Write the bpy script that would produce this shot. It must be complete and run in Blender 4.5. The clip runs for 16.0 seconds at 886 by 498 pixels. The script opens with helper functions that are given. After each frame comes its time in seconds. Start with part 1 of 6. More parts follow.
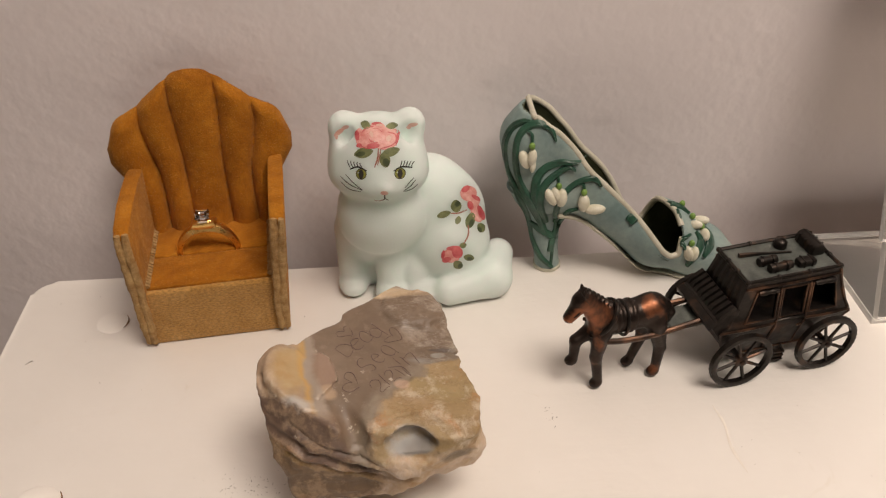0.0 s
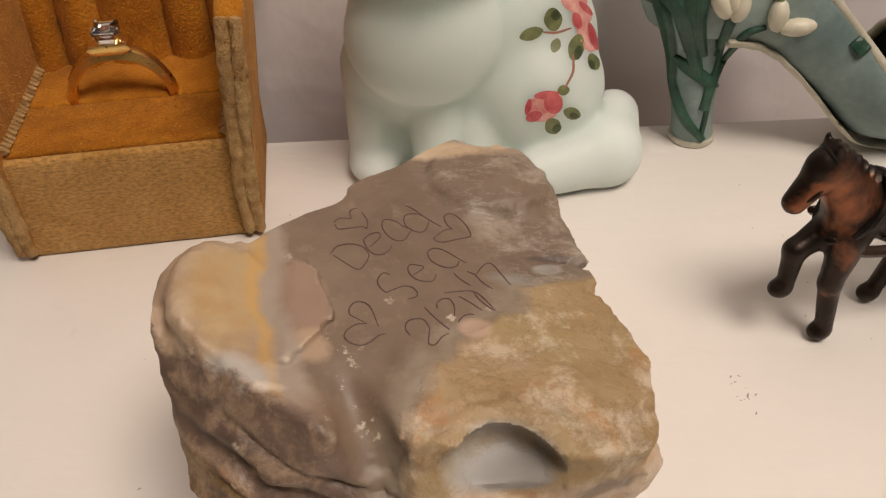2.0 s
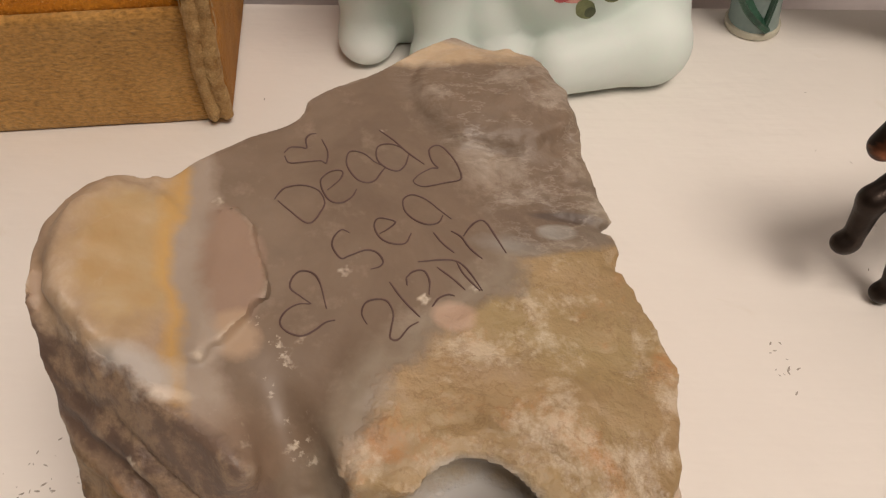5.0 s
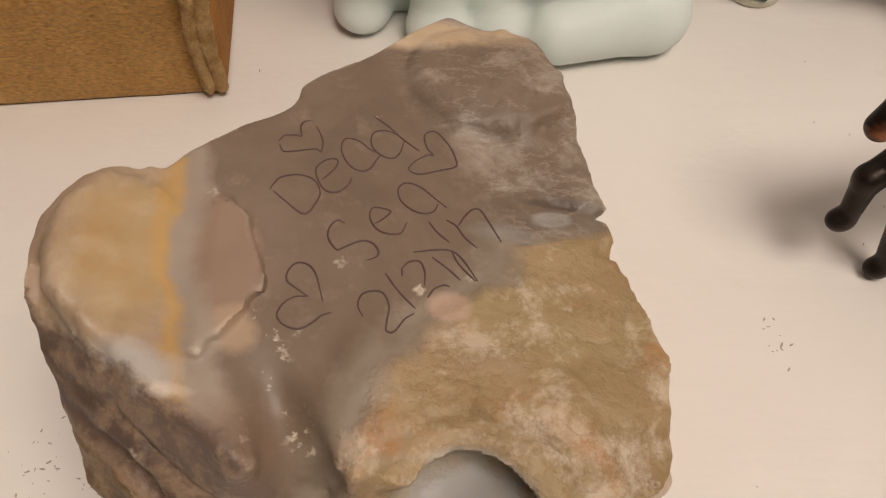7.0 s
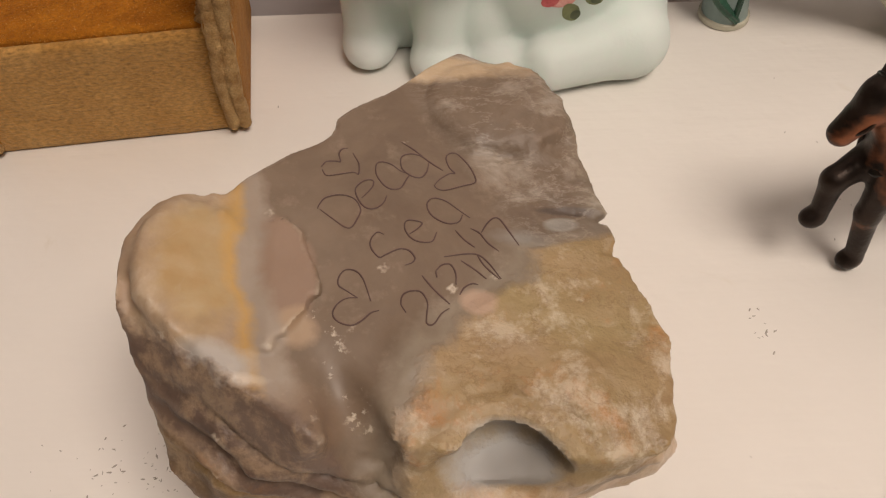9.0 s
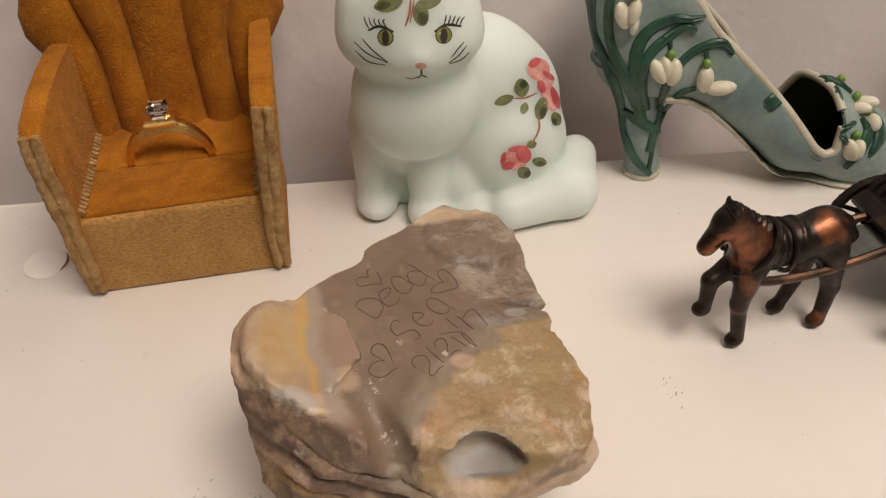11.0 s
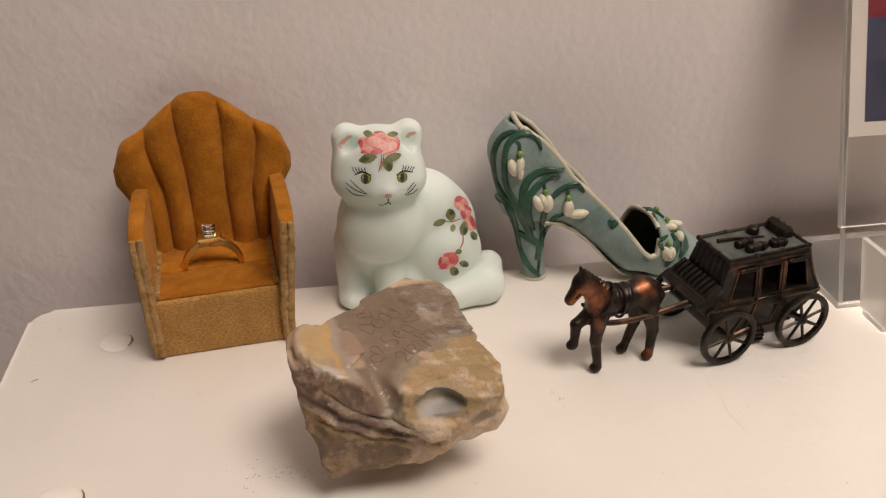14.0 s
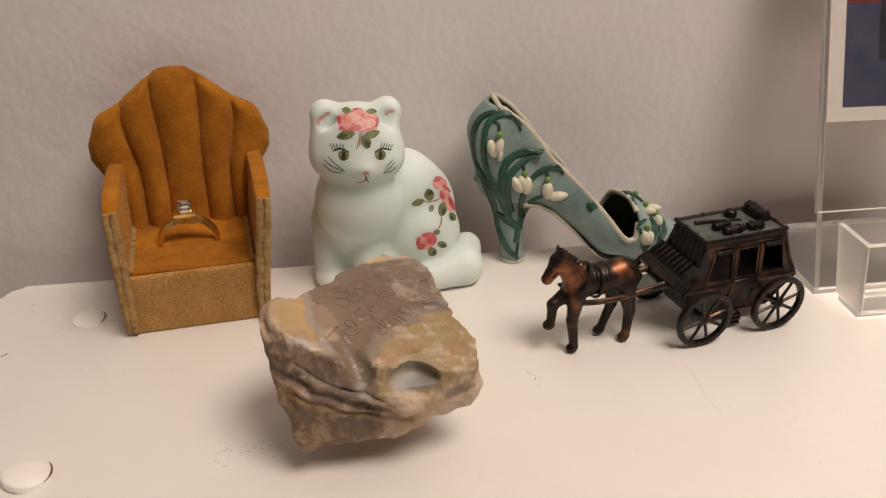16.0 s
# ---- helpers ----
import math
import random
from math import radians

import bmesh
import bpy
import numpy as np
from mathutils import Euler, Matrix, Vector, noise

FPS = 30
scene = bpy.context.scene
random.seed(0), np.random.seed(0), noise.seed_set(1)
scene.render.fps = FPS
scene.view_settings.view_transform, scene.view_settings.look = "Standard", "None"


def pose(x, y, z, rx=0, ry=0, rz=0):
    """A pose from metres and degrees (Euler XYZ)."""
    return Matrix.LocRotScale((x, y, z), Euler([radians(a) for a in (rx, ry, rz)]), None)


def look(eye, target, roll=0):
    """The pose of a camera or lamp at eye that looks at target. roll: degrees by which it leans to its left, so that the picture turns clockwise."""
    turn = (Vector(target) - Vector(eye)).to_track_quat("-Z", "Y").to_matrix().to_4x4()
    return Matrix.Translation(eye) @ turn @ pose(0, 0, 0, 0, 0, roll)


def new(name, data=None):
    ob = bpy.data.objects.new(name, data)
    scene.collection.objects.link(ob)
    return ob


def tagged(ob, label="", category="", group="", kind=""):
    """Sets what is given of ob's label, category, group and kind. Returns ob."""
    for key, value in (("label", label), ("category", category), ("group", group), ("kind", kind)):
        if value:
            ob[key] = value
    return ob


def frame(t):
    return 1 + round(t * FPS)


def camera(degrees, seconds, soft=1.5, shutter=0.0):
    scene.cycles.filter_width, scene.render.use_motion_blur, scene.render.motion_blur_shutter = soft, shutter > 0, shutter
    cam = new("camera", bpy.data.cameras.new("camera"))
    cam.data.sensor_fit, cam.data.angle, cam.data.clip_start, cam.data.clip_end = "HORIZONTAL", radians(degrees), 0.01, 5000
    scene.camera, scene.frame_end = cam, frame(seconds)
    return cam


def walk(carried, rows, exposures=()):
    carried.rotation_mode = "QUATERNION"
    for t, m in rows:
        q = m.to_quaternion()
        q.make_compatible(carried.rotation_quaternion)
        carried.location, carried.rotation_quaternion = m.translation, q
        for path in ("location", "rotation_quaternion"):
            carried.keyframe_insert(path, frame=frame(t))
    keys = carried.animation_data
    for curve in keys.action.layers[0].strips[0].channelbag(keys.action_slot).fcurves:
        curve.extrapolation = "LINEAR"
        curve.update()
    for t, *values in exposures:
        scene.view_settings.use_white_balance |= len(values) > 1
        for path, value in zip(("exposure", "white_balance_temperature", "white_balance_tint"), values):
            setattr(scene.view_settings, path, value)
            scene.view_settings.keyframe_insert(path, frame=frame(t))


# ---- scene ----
cam = camera(55.0, 16.0, soft=1.25)
PATH = [
    (0, (0.00495, -0.23383, 0.18288), (0.01845, 0.00544, 0.00241), -1.02),
    (0.5, (0.00669, -0.22697, 0.16677), (0.02350, 0.01476, -0.01010), -0.87),
    (1, (0.00485, -0.22334, 0.14550), (0.02095, 0.02102, -0.02778), 0.50),
    (1.5, (0.00036, -0.17782, 0.11308), (0.01157, 0.06126, -0.06778), 0.01),
    (2, (-0.00194, -0.15339, 0.09976), (0.00233, 0.07511, -0.09458), -1.98),
    (2.5, (-0.00680, -0.14999, 0.09619), (-0.00804, 0.06644, -0.11155), -2.58),
    (3, (-0.00681, -0.15713, 0.10446), (-0.01057, 0.05489, -0.10775), -3.41),
    (3.5, (-0.00793, -0.15167, 0.10050), (-0.00602, 0.05960, -0.11248), -2.44),
    (3.7, (-0.00632, -0.14916, 0.09948), (-0.00263, 0.06099, -0.11458), -2.21),
    (5.8, (0.00363, -0.12185, 0.08915), (-0.00375, 0.04873, -0.15752), 0.58),
    (6, (0.00183, -0.12431, 0.09170), (-0.00274, 0.04395, -0.15663), 0.95),
    (6.5, (0.00785, -0.12383, 0.08817), (0.00401, 0.04700, -0.15842), 0.04),
    (7, (0.00295, -0.12578, 0.09418), (-0.00109, 0.04833, -0.15010), -0.46),
    (7.5, (-0.00187, -0.13065, 0.09649), (-0.00493, 0.04539, -0.14641), -1.07),
    (8, (-0.00227, -0.13063, 0.09921), (-0.00174, 0.04626, -0.14309), -0.77),
    (8.2, (-0.00253, -0.13034, 0.09734), (-0.00209, 0.04761, -0.14418), -1.00),
    (10.3, (0.00211, -0.15359, 0.11958), (0.00565, 0.04604, -0.10433), -2.78),
    (10.5, (0.00071, -0.15715, 0.12172), (0.00479, 0.04806, -0.09707), -2.98),
    (11, (-0.00188, -0.17170, 0.13291), (0.00437, 0.04913, -0.07006), -3.20),
    (11.5, (-0.00703, -0.20356, 0.15086), (0.00442, 0.02810, -0.03941), -2.58),
    (12, (-0.01028, -0.22009, 0.16168), (0.00814, 0.02011, -0.01710), -1.76),
    (12.5, (-0.00865, -0.23242, 0.16836), (0.01732, 0.01379, -0.00107), -1.24),
    (13, (-0.00770, -0.24303, 0.16729), (0.02336, 0.00821, 0.00633), -0.98),
    (13.5, (-0.01388, -0.25437, 0.16427), (0.02365, 0.00062, 0.01075), -0.47),
    (14, (-0.01981, -0.26151, 0.16281), (0.02038, -0.00388, 0.01445), -0.38),
    (14.5, (-0.01484, -0.26079, 0.16010), (0.02652, -0.00327, 0.01187), -0.21),
    (15, (-0.01349, -0.25908, 0.15977), (0.02890, -0.00337, 0.00872), -0.11),
    (15.5, (-0.01302, -0.26030, 0.16003), (0.03153, -0.00478, 0.00928), 0.25),
    (16, (-0.01794, -0.26392, 0.15666), (0.02757, -0.00728, 0.00812), 0.94),
]
walk(cam, [(t, look(eye, target, roll)) for t, eye, target, roll in PATH],
     exposures=[(0, 0.0), (3.5, 0.0), (6.0, -0.13), (8.2, -0.13), (11.0, 0.0), (16.0, 0.0)])

# ---- light: a warm ceiling lamp in a closed room, lit only from indoors ----
world = bpy.data.worlds.new("room_air")
world.use_nodes = True
world.node_tree.nodes["Background"].inputs[0].default_value = (0.9, 0.8, 0.72, 1)
world.node_tree.nodes["Background"].inputs[1].default_value = 0.05
scene.world = world


def area(name, eye, target, size, watts, colour):
    data = bpy.data.lights.new(name, "AREA")
    data.shape, data.size, data.energy, data.color = "DISK", size, watts, colour
    ob = new(name, data)
    ob.matrix_world = look(eye, target)
    return ob


area("ceiling_light", (0.40, -0.50, 1.30), (0.0, -0.05, 0.0), 0.7, 19.0, (1.0, 0.86, 0.745))

# ---- materials ----
MM = 0.001


def nodes(name):
    m = bpy.data.materials.new(name)
    m.use_nodes = True
    t = m.node_tree
    return m, t, t.nodes["Principled BSDF"]


def noise_tex(t, scale, detail=4.0, rough=0.55, coords=None, dist=0.0):
    n = t.nodes.new("ShaderNodeTexNoise")
    n.inputs["Scale"].default_value, n.inputs["Detail"].default_value = scale, detail
    n.inputs["Roughness"].default_value, n.inputs["Distortion"].default_value = rough, dist
    if coords is not None:
        t.links.new(coords, n.inputs["Vector"])
    return n.outputs["Fac"]


def place(t):
    return t.nodes.new("ShaderNodeTexCoord").outputs["Object"]


def ramp(t, fac, stops):
    r = t.nodes.new("ShaderNodeValToRGB")
    e = r.color_ramp.elements
    while len(e) < len(stops):
        e.new(0.5)
    for k, (pos, col) in zip(e, stops):
        k.position = pos
        k.color = (*col, 1) if len(col) == 3 else col
    t.links.new(fac, r.inputs["Fac"])
    return r.outputs["Color"]


def mix(t, fac, a, b, mode="MIX"):
    m = t.nodes.new("ShaderNodeMix")
    m.data_type, m.blend_type = "RGBA", mode
    for sock, v in ((m.inputs["Factor"], fac), (m.inputs["A"], a), (m.inputs["B"], b)):
        if isinstance(v, (int, float)):
            sock.default_value = v
        elif isinstance(v, tuple):
            sock.default_value = (*v, 1)
        else:
            t.links.new(v, sock)
    return m.outputs["Result"]


def calc(t, op, a, b=0.0, clamp=False):
    m = t.nodes.new("ShaderNodeMath")
    m.operation, m.use_clamp = op, clamp
    for sock, v in zip(m.inputs, (a, b)):
        if isinstance(v, (int, float)):
            sock.default_value = v
        else:
            t.links.new(v, sock)
    return m.outputs[0]


def bump(t, bsdf, height, dist, strength=1.0, before=None):
    b = t.nodes.new("ShaderNodeBump")
    b.inputs["Distance"].default_value, b.inputs["Strength"].default_value = dist, strength
    t.links.new(height, b.inputs["Height"])
    if before is not None:
        t.links.new(before, b.inputs["Normal"])
    t.links.new(b.outputs[0], bsdf.inputs["Normal"])
    return b.outputs[0]


def surface(name, low, high, scale, rough=0.5, metal=0.0, grain=0.0, relief=0.0, coat=0.0, fine=None):
    """Two scales of mottling between the colours low and high, with relief in metres."""
    m, t, b = nodes(name)
    p = place(t)
    big = ramp(t, noise_tex(t, scale, 5, 0.6, p), [(0.32, low), (0.68, high)])
    if grain:
        small = ramp(t, noise_tex(t, scale * 9, 3, 0.6, p), [(0.25, (1 - grain,) * 3), (0.75, (1, 1, 1))])
        big = mix(t, 1.0, big, small, "MULTIPLY")
    t.links.new(big, b.inputs["Base Color"])
    rr = ramp(t, noise_tex(t, scale * 3, 3, 0.5, p), [(0.2, (rough * 0.8,) * 3), (0.8, (min(1, rough * 1.2),) * 3)])
    t.links.new(rr, b.inputs["Roughness"])
    b.inputs["Metallic"].default_value = metal
    b.inputs["Coat Weight"].default_value = coat
    if relief:
        bump(t, b, noise_tex(t, fine or scale * 6, 4, 0.6, p), relief)
    return m


def make_wall_paint():
    m, t, b = nodes("pale_grey_plaster")
    p = place(t)
    col = ramp(t, noise_tex(t, 6, 4, 0.6, p), [(0.3, (0.80, 0.742, 0.745)), (0.7, (0.86, 0.802, 0.805))])
    t.links.new(col, b.inputs["Base Color"])
    b.inputs["Roughness"].default_value = 0.62
    h = calc(t, "ADD", calc(t, "MULTIPLY", noise_tex(t, 130, 1, 0.4, p, 0.1), 0.55), calc(t, "MULTIPLY", noise_tex(t, 380, 1, 0.4, p), 0.3))
    bump(t, b, h, 0.0014, 0.34)
    return m


def make_shelf_paint():
    m, t, b = nodes("white_satin_paint")
    p = place(t)
    col = ramp(t, noise_tex(t, 14, 4, 0.6, p), [(0.3, (0.81, 0.77, 0.72)), (0.7, (0.87, 0.835, 0.79))])
    stain = ramp(t, noise_tex(t, 38, 5, 0.7, p, 1.0), [(0.66, (1, 1, 1)), (0.78, (0.93, 0.91, 0.87))])
    t.links.new(mix(t, 1.0, col, stain, "MULTIPLY"), b.inputs["Base Color"])
    t.links.new(ramp(t, noise_tex(t, 30, 3, 0.6, p), [(0.3, (0.36,) * 3), (0.7, (0.5,) * 3)]), b.inputs["Roughness"])
    q = t.nodes.new("ShaderNodeMapping")
    q.inputs["Scale"].default_value = (40, 260, 60)
    t.links.new(p, q.inputs["Vector"])
    h = calc(t, "ADD", noise_tex(t, 1.0, 3, 0.6, q.outputs[0]), noise_tex(t, 260, 2, 0.5, p))
    bump(t, b, h, 0.00022, 0.6)
    return m


wall_paint = make_wall_paint()
shelf_paint = make_shelf_paint()


# ---- shape helpers; all shapes are in millimetres ----
def finish(ob, mats, angle=40):
    me = ob.data
    for m in mats if isinstance(mats, (list, tuple)) else [mats]:
        me.materials.append(m)
    me.polygons.foreach_set("use_smooth", [True] * len(me.polygons))
    me.set_sharp_from_angle(angle=radians(angle))
    return ob


def mesh_of(name, bm):
    bmesh.ops.recalc_face_normals(bm, faces=bm.faces)
    bmesh.ops.scale(bm, vec=(MM, MM, MM), verts=bm.verts)
    me = bpy.data.meshes.new(name)
    bm.to_mesh(me)
    bm.free()
    return me


def part(name, bm, mat, parent, label="", angle=40):
    """Links a shape as one mesh under a thing or a part."""
    ob = finish(new(name, mesh_of(name, bm)), mat, angle)
    ob.parent = parent
    if label:
        tagged(ob, label)
    return ob


def thing(name, x, y, z, turn, label, category, group=""):
    """An empty at the base of a thing, in millimetres and degrees."""
    ob = new(name)
    ob.empty_display_size = 0.01
    ob.matrix_world = pose(x * MM, y * MM, z * MM, 0, 0, turn)
    return tagged(ob, label, category, group)


def solid(name, bm, mat, x, y, z, turn, label, category, kind="", angle=40):
    """A thing that is one mesh."""
    ob = finish(new(name, mesh_of(name, bm)), mat, angle)
    ob.matrix_world = pose(x * MM, y * MM, z * MM, 0, 0, turn)
    return tagged(ob, label, category, "", kind)


def put(bm, verts, m):
    bmesh.ops.transform(bm, matrix=m, verts=verts)
    return verts


def turned(rx=0, ry=0, rz=0, at=(0, 0, 0)):
    return pose(*at, rx, ry, rz)


def box(bm, lo, hi, bevel=0.0, seg=2, m=None):
    got = bmesh.ops.create_cube(bm, size=1)["verts"]
    size, mid = [b - a for a, b in zip(lo, hi)], [(a + b) / 2 for a, b in zip(lo, hi)]
    for v in got:
        v.co = Vector([c * s + k for c, s, k in zip(v.co, size, mid)])
    if bevel:
        edges = list({e for v in got for e in v.link_edges})
        out = bmesh.ops.bevel(bm, geom=edges, offset=bevel, segments=seg, profile=0.5, affect="EDGES")
        got = list({v for f in out["faces"] for v in f.verts} | {v for v in got if v.is_valid})
    return put(bm, got, m) if m else got


def ball(bm, at, radii, m=None, u=16, v=10):
    got = bmesh.ops.create_uvsphere(bm, u_segments=u, v_segments=v, radius=1)["verts"]
    r = radii if isinstance(radii, (tuple, list)) else (radii,) * 3
    for p in got:
        p.co = Vector([c * k for c, k in zip(p.co, r)])
        if m:
            p.co = m @ p.co
        p.co += Vector(at)
    return got


def curve_points(pts, n):
    """n points on a smooth line through pts."""
    p = [Vector(q) for q in pts]
    if len(p) == 2:
        return [p[0].lerp(p[1], i / (n - 1)) for i in range(n)]
    p = [2 * p[0] - p[1], *p, 2 * p[-1] - p[-2]]
    out = []
    for i in range(n):
        f = i / (n - 1) * (len(p) - 3)
        k = min(int(f), len(p) - 4)
        f -= k
        a, b, c, d = p[k : k + 4]
        out.append(0.5 * (2 * b + (c - a) * f + (2 * a - 5 * b + 4 * c - d) * f * f + (3 * b - a - 3 * c + d) * f**3))
    return out


def tube(bm, pts, radius, seg=8, n=0, flat=1.0, closed=False, up=(0, 0, 1)):
    """A round rod along a smooth line; radius is a number or a list along it, flat squeezes it along up."""
    line = curve_points(pts, n) if n else [Vector(p) for p in pts]
    count = len(line)
    rs = radius if isinstance(radius, (list, tuple)) else [radius]
    rings = []
    for i, p in enumerate(line):
        a, b = (line[i - 1], line[(i + 1) % count]) if closed else (line[max(i - 1, 0)], line[min(i + 1, count - 1)])
        d = (b - a).normalized()
        side = d.cross(Vector(up))
        side = side.normalized() if side.length > 1e-4 else d.orthogonal().normalized()
        top = side.cross(d)
        f = i / (count - 1) * (len(rs) - 1)
        k = min(int(f), max(len(rs) - 2, 0))
        r = rs[0] if len(rs) == 1 else rs[k] + (rs[k + 1] - rs[k]) * (f - k)
        rings.append([bm.verts.new(p + side * r * math.cos(q) + top * r * flat * math.sin(q)) for q in (2 * math.pi * j / seg for j in range(seg))])
    for i in range(count if closed else count - 1):
        a, b = rings[i], rings[(i + 1) % count]
        for j in range(seg):
            bm.faces.new((a[j], a[(j + 1) % seg], b[(j + 1) % seg], b[j]))
    if not closed:
        bm.faces.new(rings[0][::-1])
        bm.faces.new(rings[-1])
    return [v for r in rings for v in r]


def lathe(bm, profile, seg=24, m=None):
    """A turned shape: profile of (radius, height), from the bottom up."""
    rings = []
    for r, h in profile:
        rings.append([bm.verts.new((r * math.cos(2 * math.pi * j / seg), r * math.sin(2 * math.pi * j / seg), h)) for j in range(seg)])
    for a, b in zip(rings, rings[1:]):
        for j in range(seg):
            bm.faces.new((a[j], a[(j + 1) % seg], b[(j + 1) % seg], b[j]))
    bm.faces.new(rings[0][::-1])
    bm.faces.new(rings[-1])
    got = [v for r in rings for v in r]
    return put(bm, got, m) if m else got


def slab(bm, outline, thick, m=None, bevel=0.0):
    """A flat plate: an outline in x and z, thick along y from 0."""
    a = [bm.verts.new((x, 0, z)) for x, z in outline]
    b = [bm.verts.new((x, thick, z)) for x, z in outline]
    k = len(a)
    bm.faces.new(a)
    bm.faces.new(b[::-1])
    for i in range(k):
        bm.faces.new((a[i], b[i], b[(i + 1) % k], a[(i + 1) % k]))
    got = a + b
    if bevel:
        rim = [e for e in {e for v in got for e in v.link_edges} if len(e.link_faces) == 2 and any(len(f.verts) == k and k > 4 for f in e.link_faces)]
        out = bmesh.ops.bevel(bm, geom=rim, offset=bevel, segments=2, profile=0.5, affect="EDGES")
        got = list({v for f in out["faces"] for v in f.verts} | {v for v in got if v.is_valid})
    return put(bm, got, m) if m else got


def skin(f, lo, hi, step):
    """The surface where the distance field f(x, y, z) is zero: verts and quads, by surface nets."""
    ax = [np.arange(a, b + step, step) for a, b in zip(lo, hi)]
    v = f(*np.meshgrid(*ax, indexing="ij"))
    n = v.shape
    total, count = np.zeros((n[0] - 1, n[1] - 1, n[2] - 1, 3)), np.zeros((n[0] - 1, n[1] - 1, n[2] - 1))
    cut = lambda o: v[o[0] : n[0] - 1 + o[0], o[1] : n[1] - 1 + o[1], o[2] : n[2] - 1 + o[2]]
    for axis in range(3):
        for i in range(2):
            for j in range(2):
                a = [i, j]
                a.insert(axis, 0)
                b = list(a)
                b[axis] = 1
                va, vb = cut(a), cut(b)
                hit = (va < 0) != (vb < 0)
                t = np.where(hit, va / np.where(hit, va - vb, 1), 0)
                for k in range(3):
                    total[..., k] += np.where(hit, a[k] + (t if k == axis else 0), 0)
                count += hit
    live = count > 0
    ids = np.full(live.shape, -1)
    ids[live] = np.arange(live.sum())
    where = np.argwhere(live) + total[live] / count[live][:, None]
    verts = where * step + np.array(lo)
    quads = []
    for axis in range(3):
        o, p = [k for k in range(3) if k != axis]
        a = np.take(v, range(n[axis] - 1), axis) < 0
        b = np.take(v, range(1, n[axis]), axis) < 0
        for g in np.argwhere(a != b):
            if 0 < g[o] < n[o] - 1 and 0 < g[p] < n[p] - 1:
                q = []
                for di, dj in ((1, 1), (0, 1), (0, 0), (1, 0)):
                    c = g.copy()
                    c[o] -= di
                    c[p] -= dj
                    q.append(int(ids[tuple(c)]))
                quads.append(q if bool(a[tuple(g)]) == (axis != 1) else q[::-1])
    return verts, quads


def shape_bm(verts, quads):
    bm = bmesh.new()
    vs = [bm.verts.new(p) for p in verts]
    for q in quads:
        bm.faces.new([vs[i] for i in q])
    return bm


def egg(p, at, r, turn=(0, 0, 0)):
    """Distance to an ellipsoid."""
    m = np.array(Euler([radians(a) for a in turn]).to_matrix())
    d = [c - a for c, a in zip(p, at)]
    d = [m[0][k] * d[0] + m[1][k] * d[1] + m[2][k] * d[2] for k in range(3)]
    k0 = np.sqrt(sum((c / s) ** 2 for c, s in zip(d, r))) + 1e-6
    k1 = np.sqrt(sum((c / s**2) ** 2 for c, s in zip(d, r))) + 1e-6
    return k0 * (k0 - 1) / k1


def limb(p, a, b, ra, rb):
    """Distance to a tapered rod with round ends."""
    a, b = np.array(a, float), np.array(b, float)
    d = b - a
    h = np.clip(sum((c - s) * e for c, s, e in zip(p, a, d)) / (d @ d), 0, 1)
    return np.sqrt(sum((c - s - h * e) ** 2 for c, s, e in zip(p, a, d))) - (ra + (rb - ra) * h)


def melt(a, b, k):
    h = np.clip(0.5 + 0.5 * (b - a) / k, 0, 1)
    return b + (a - b) * h - k * h * (1 - h)


def carve(a, b, k):
    return -melt(-a, b, k)


def wobble(p, scale, seed=0):
    """Cheap smooth unevenness, about -1 to 1, from crossed waves."""
    g = np.random.RandomState(seed)
    out = 0
    for _ in range(9):
        d = g.normal(size=3)
        d *= g.uniform(0.6, 1.6) / np.linalg.norm(d) / scale
        out = out + np.sin(sum(c * e for c, e in zip(p, d)) * 2 * math.pi + g.uniform(0, 6.3))
    return out / 4.5


# ---- the room ----
def plain(name, lo, hi, mat, label, category="wall", bevel=0.0):
    bm = bmesh.new()
    box(bm, lo, hi, bevel)
    return solid(name, bm, mat, 0, 0, 0, 0, label, category, "structure")


plain("wall_north", (-2000, 20, -1000), (2000, 120, 1400), wall_paint, "pale grey painted plaster wall with a lumpy surface")
# unseen walls and ceiling close the room, toned down to cut bounced light
low_bounce_paint = surface("low_bounce_grey", (0.30, 0.27, 0.245), (0.36, 0.325, 0.295), 5, 0.7, 0, 0.1)
plain("wall_south", (-2000, -3100, -1000), (2000, -3000, 1400), low_bounce_paint, "unseen closing wall, dull grey to cut bounced light")
plain("wall_west", (-2100, -3100, -1000), (-2000, 120, 1400), low_bounce_paint, "unseen closing wall, dull grey to cut bounced light")
plain("wall_east", (2000, -3100, -1000), (2100, 120, 1400), low_bounce_paint, "unseen closing wall, dull grey to cut bounced light")
plain("ceiling", (-2100, -3100, 1400), (2100, 120, 1500), surface("ceiling_paint", (0.60, 0.58, 0.55), (0.66, 0.64, 0.61), 3, 0.8), "unseen closing ceiling, dimmed white to cut bounced light", "ceiling")
plain("floor", (-2100, -3100, -1100), (2100, 120, -1000), surface("floor_boards", (0.25, 0.17, 0.11), (0.34, 0.24, 0.16), 4, 0.5, 0, 0.2), "plain brown wooden floor", "floor")


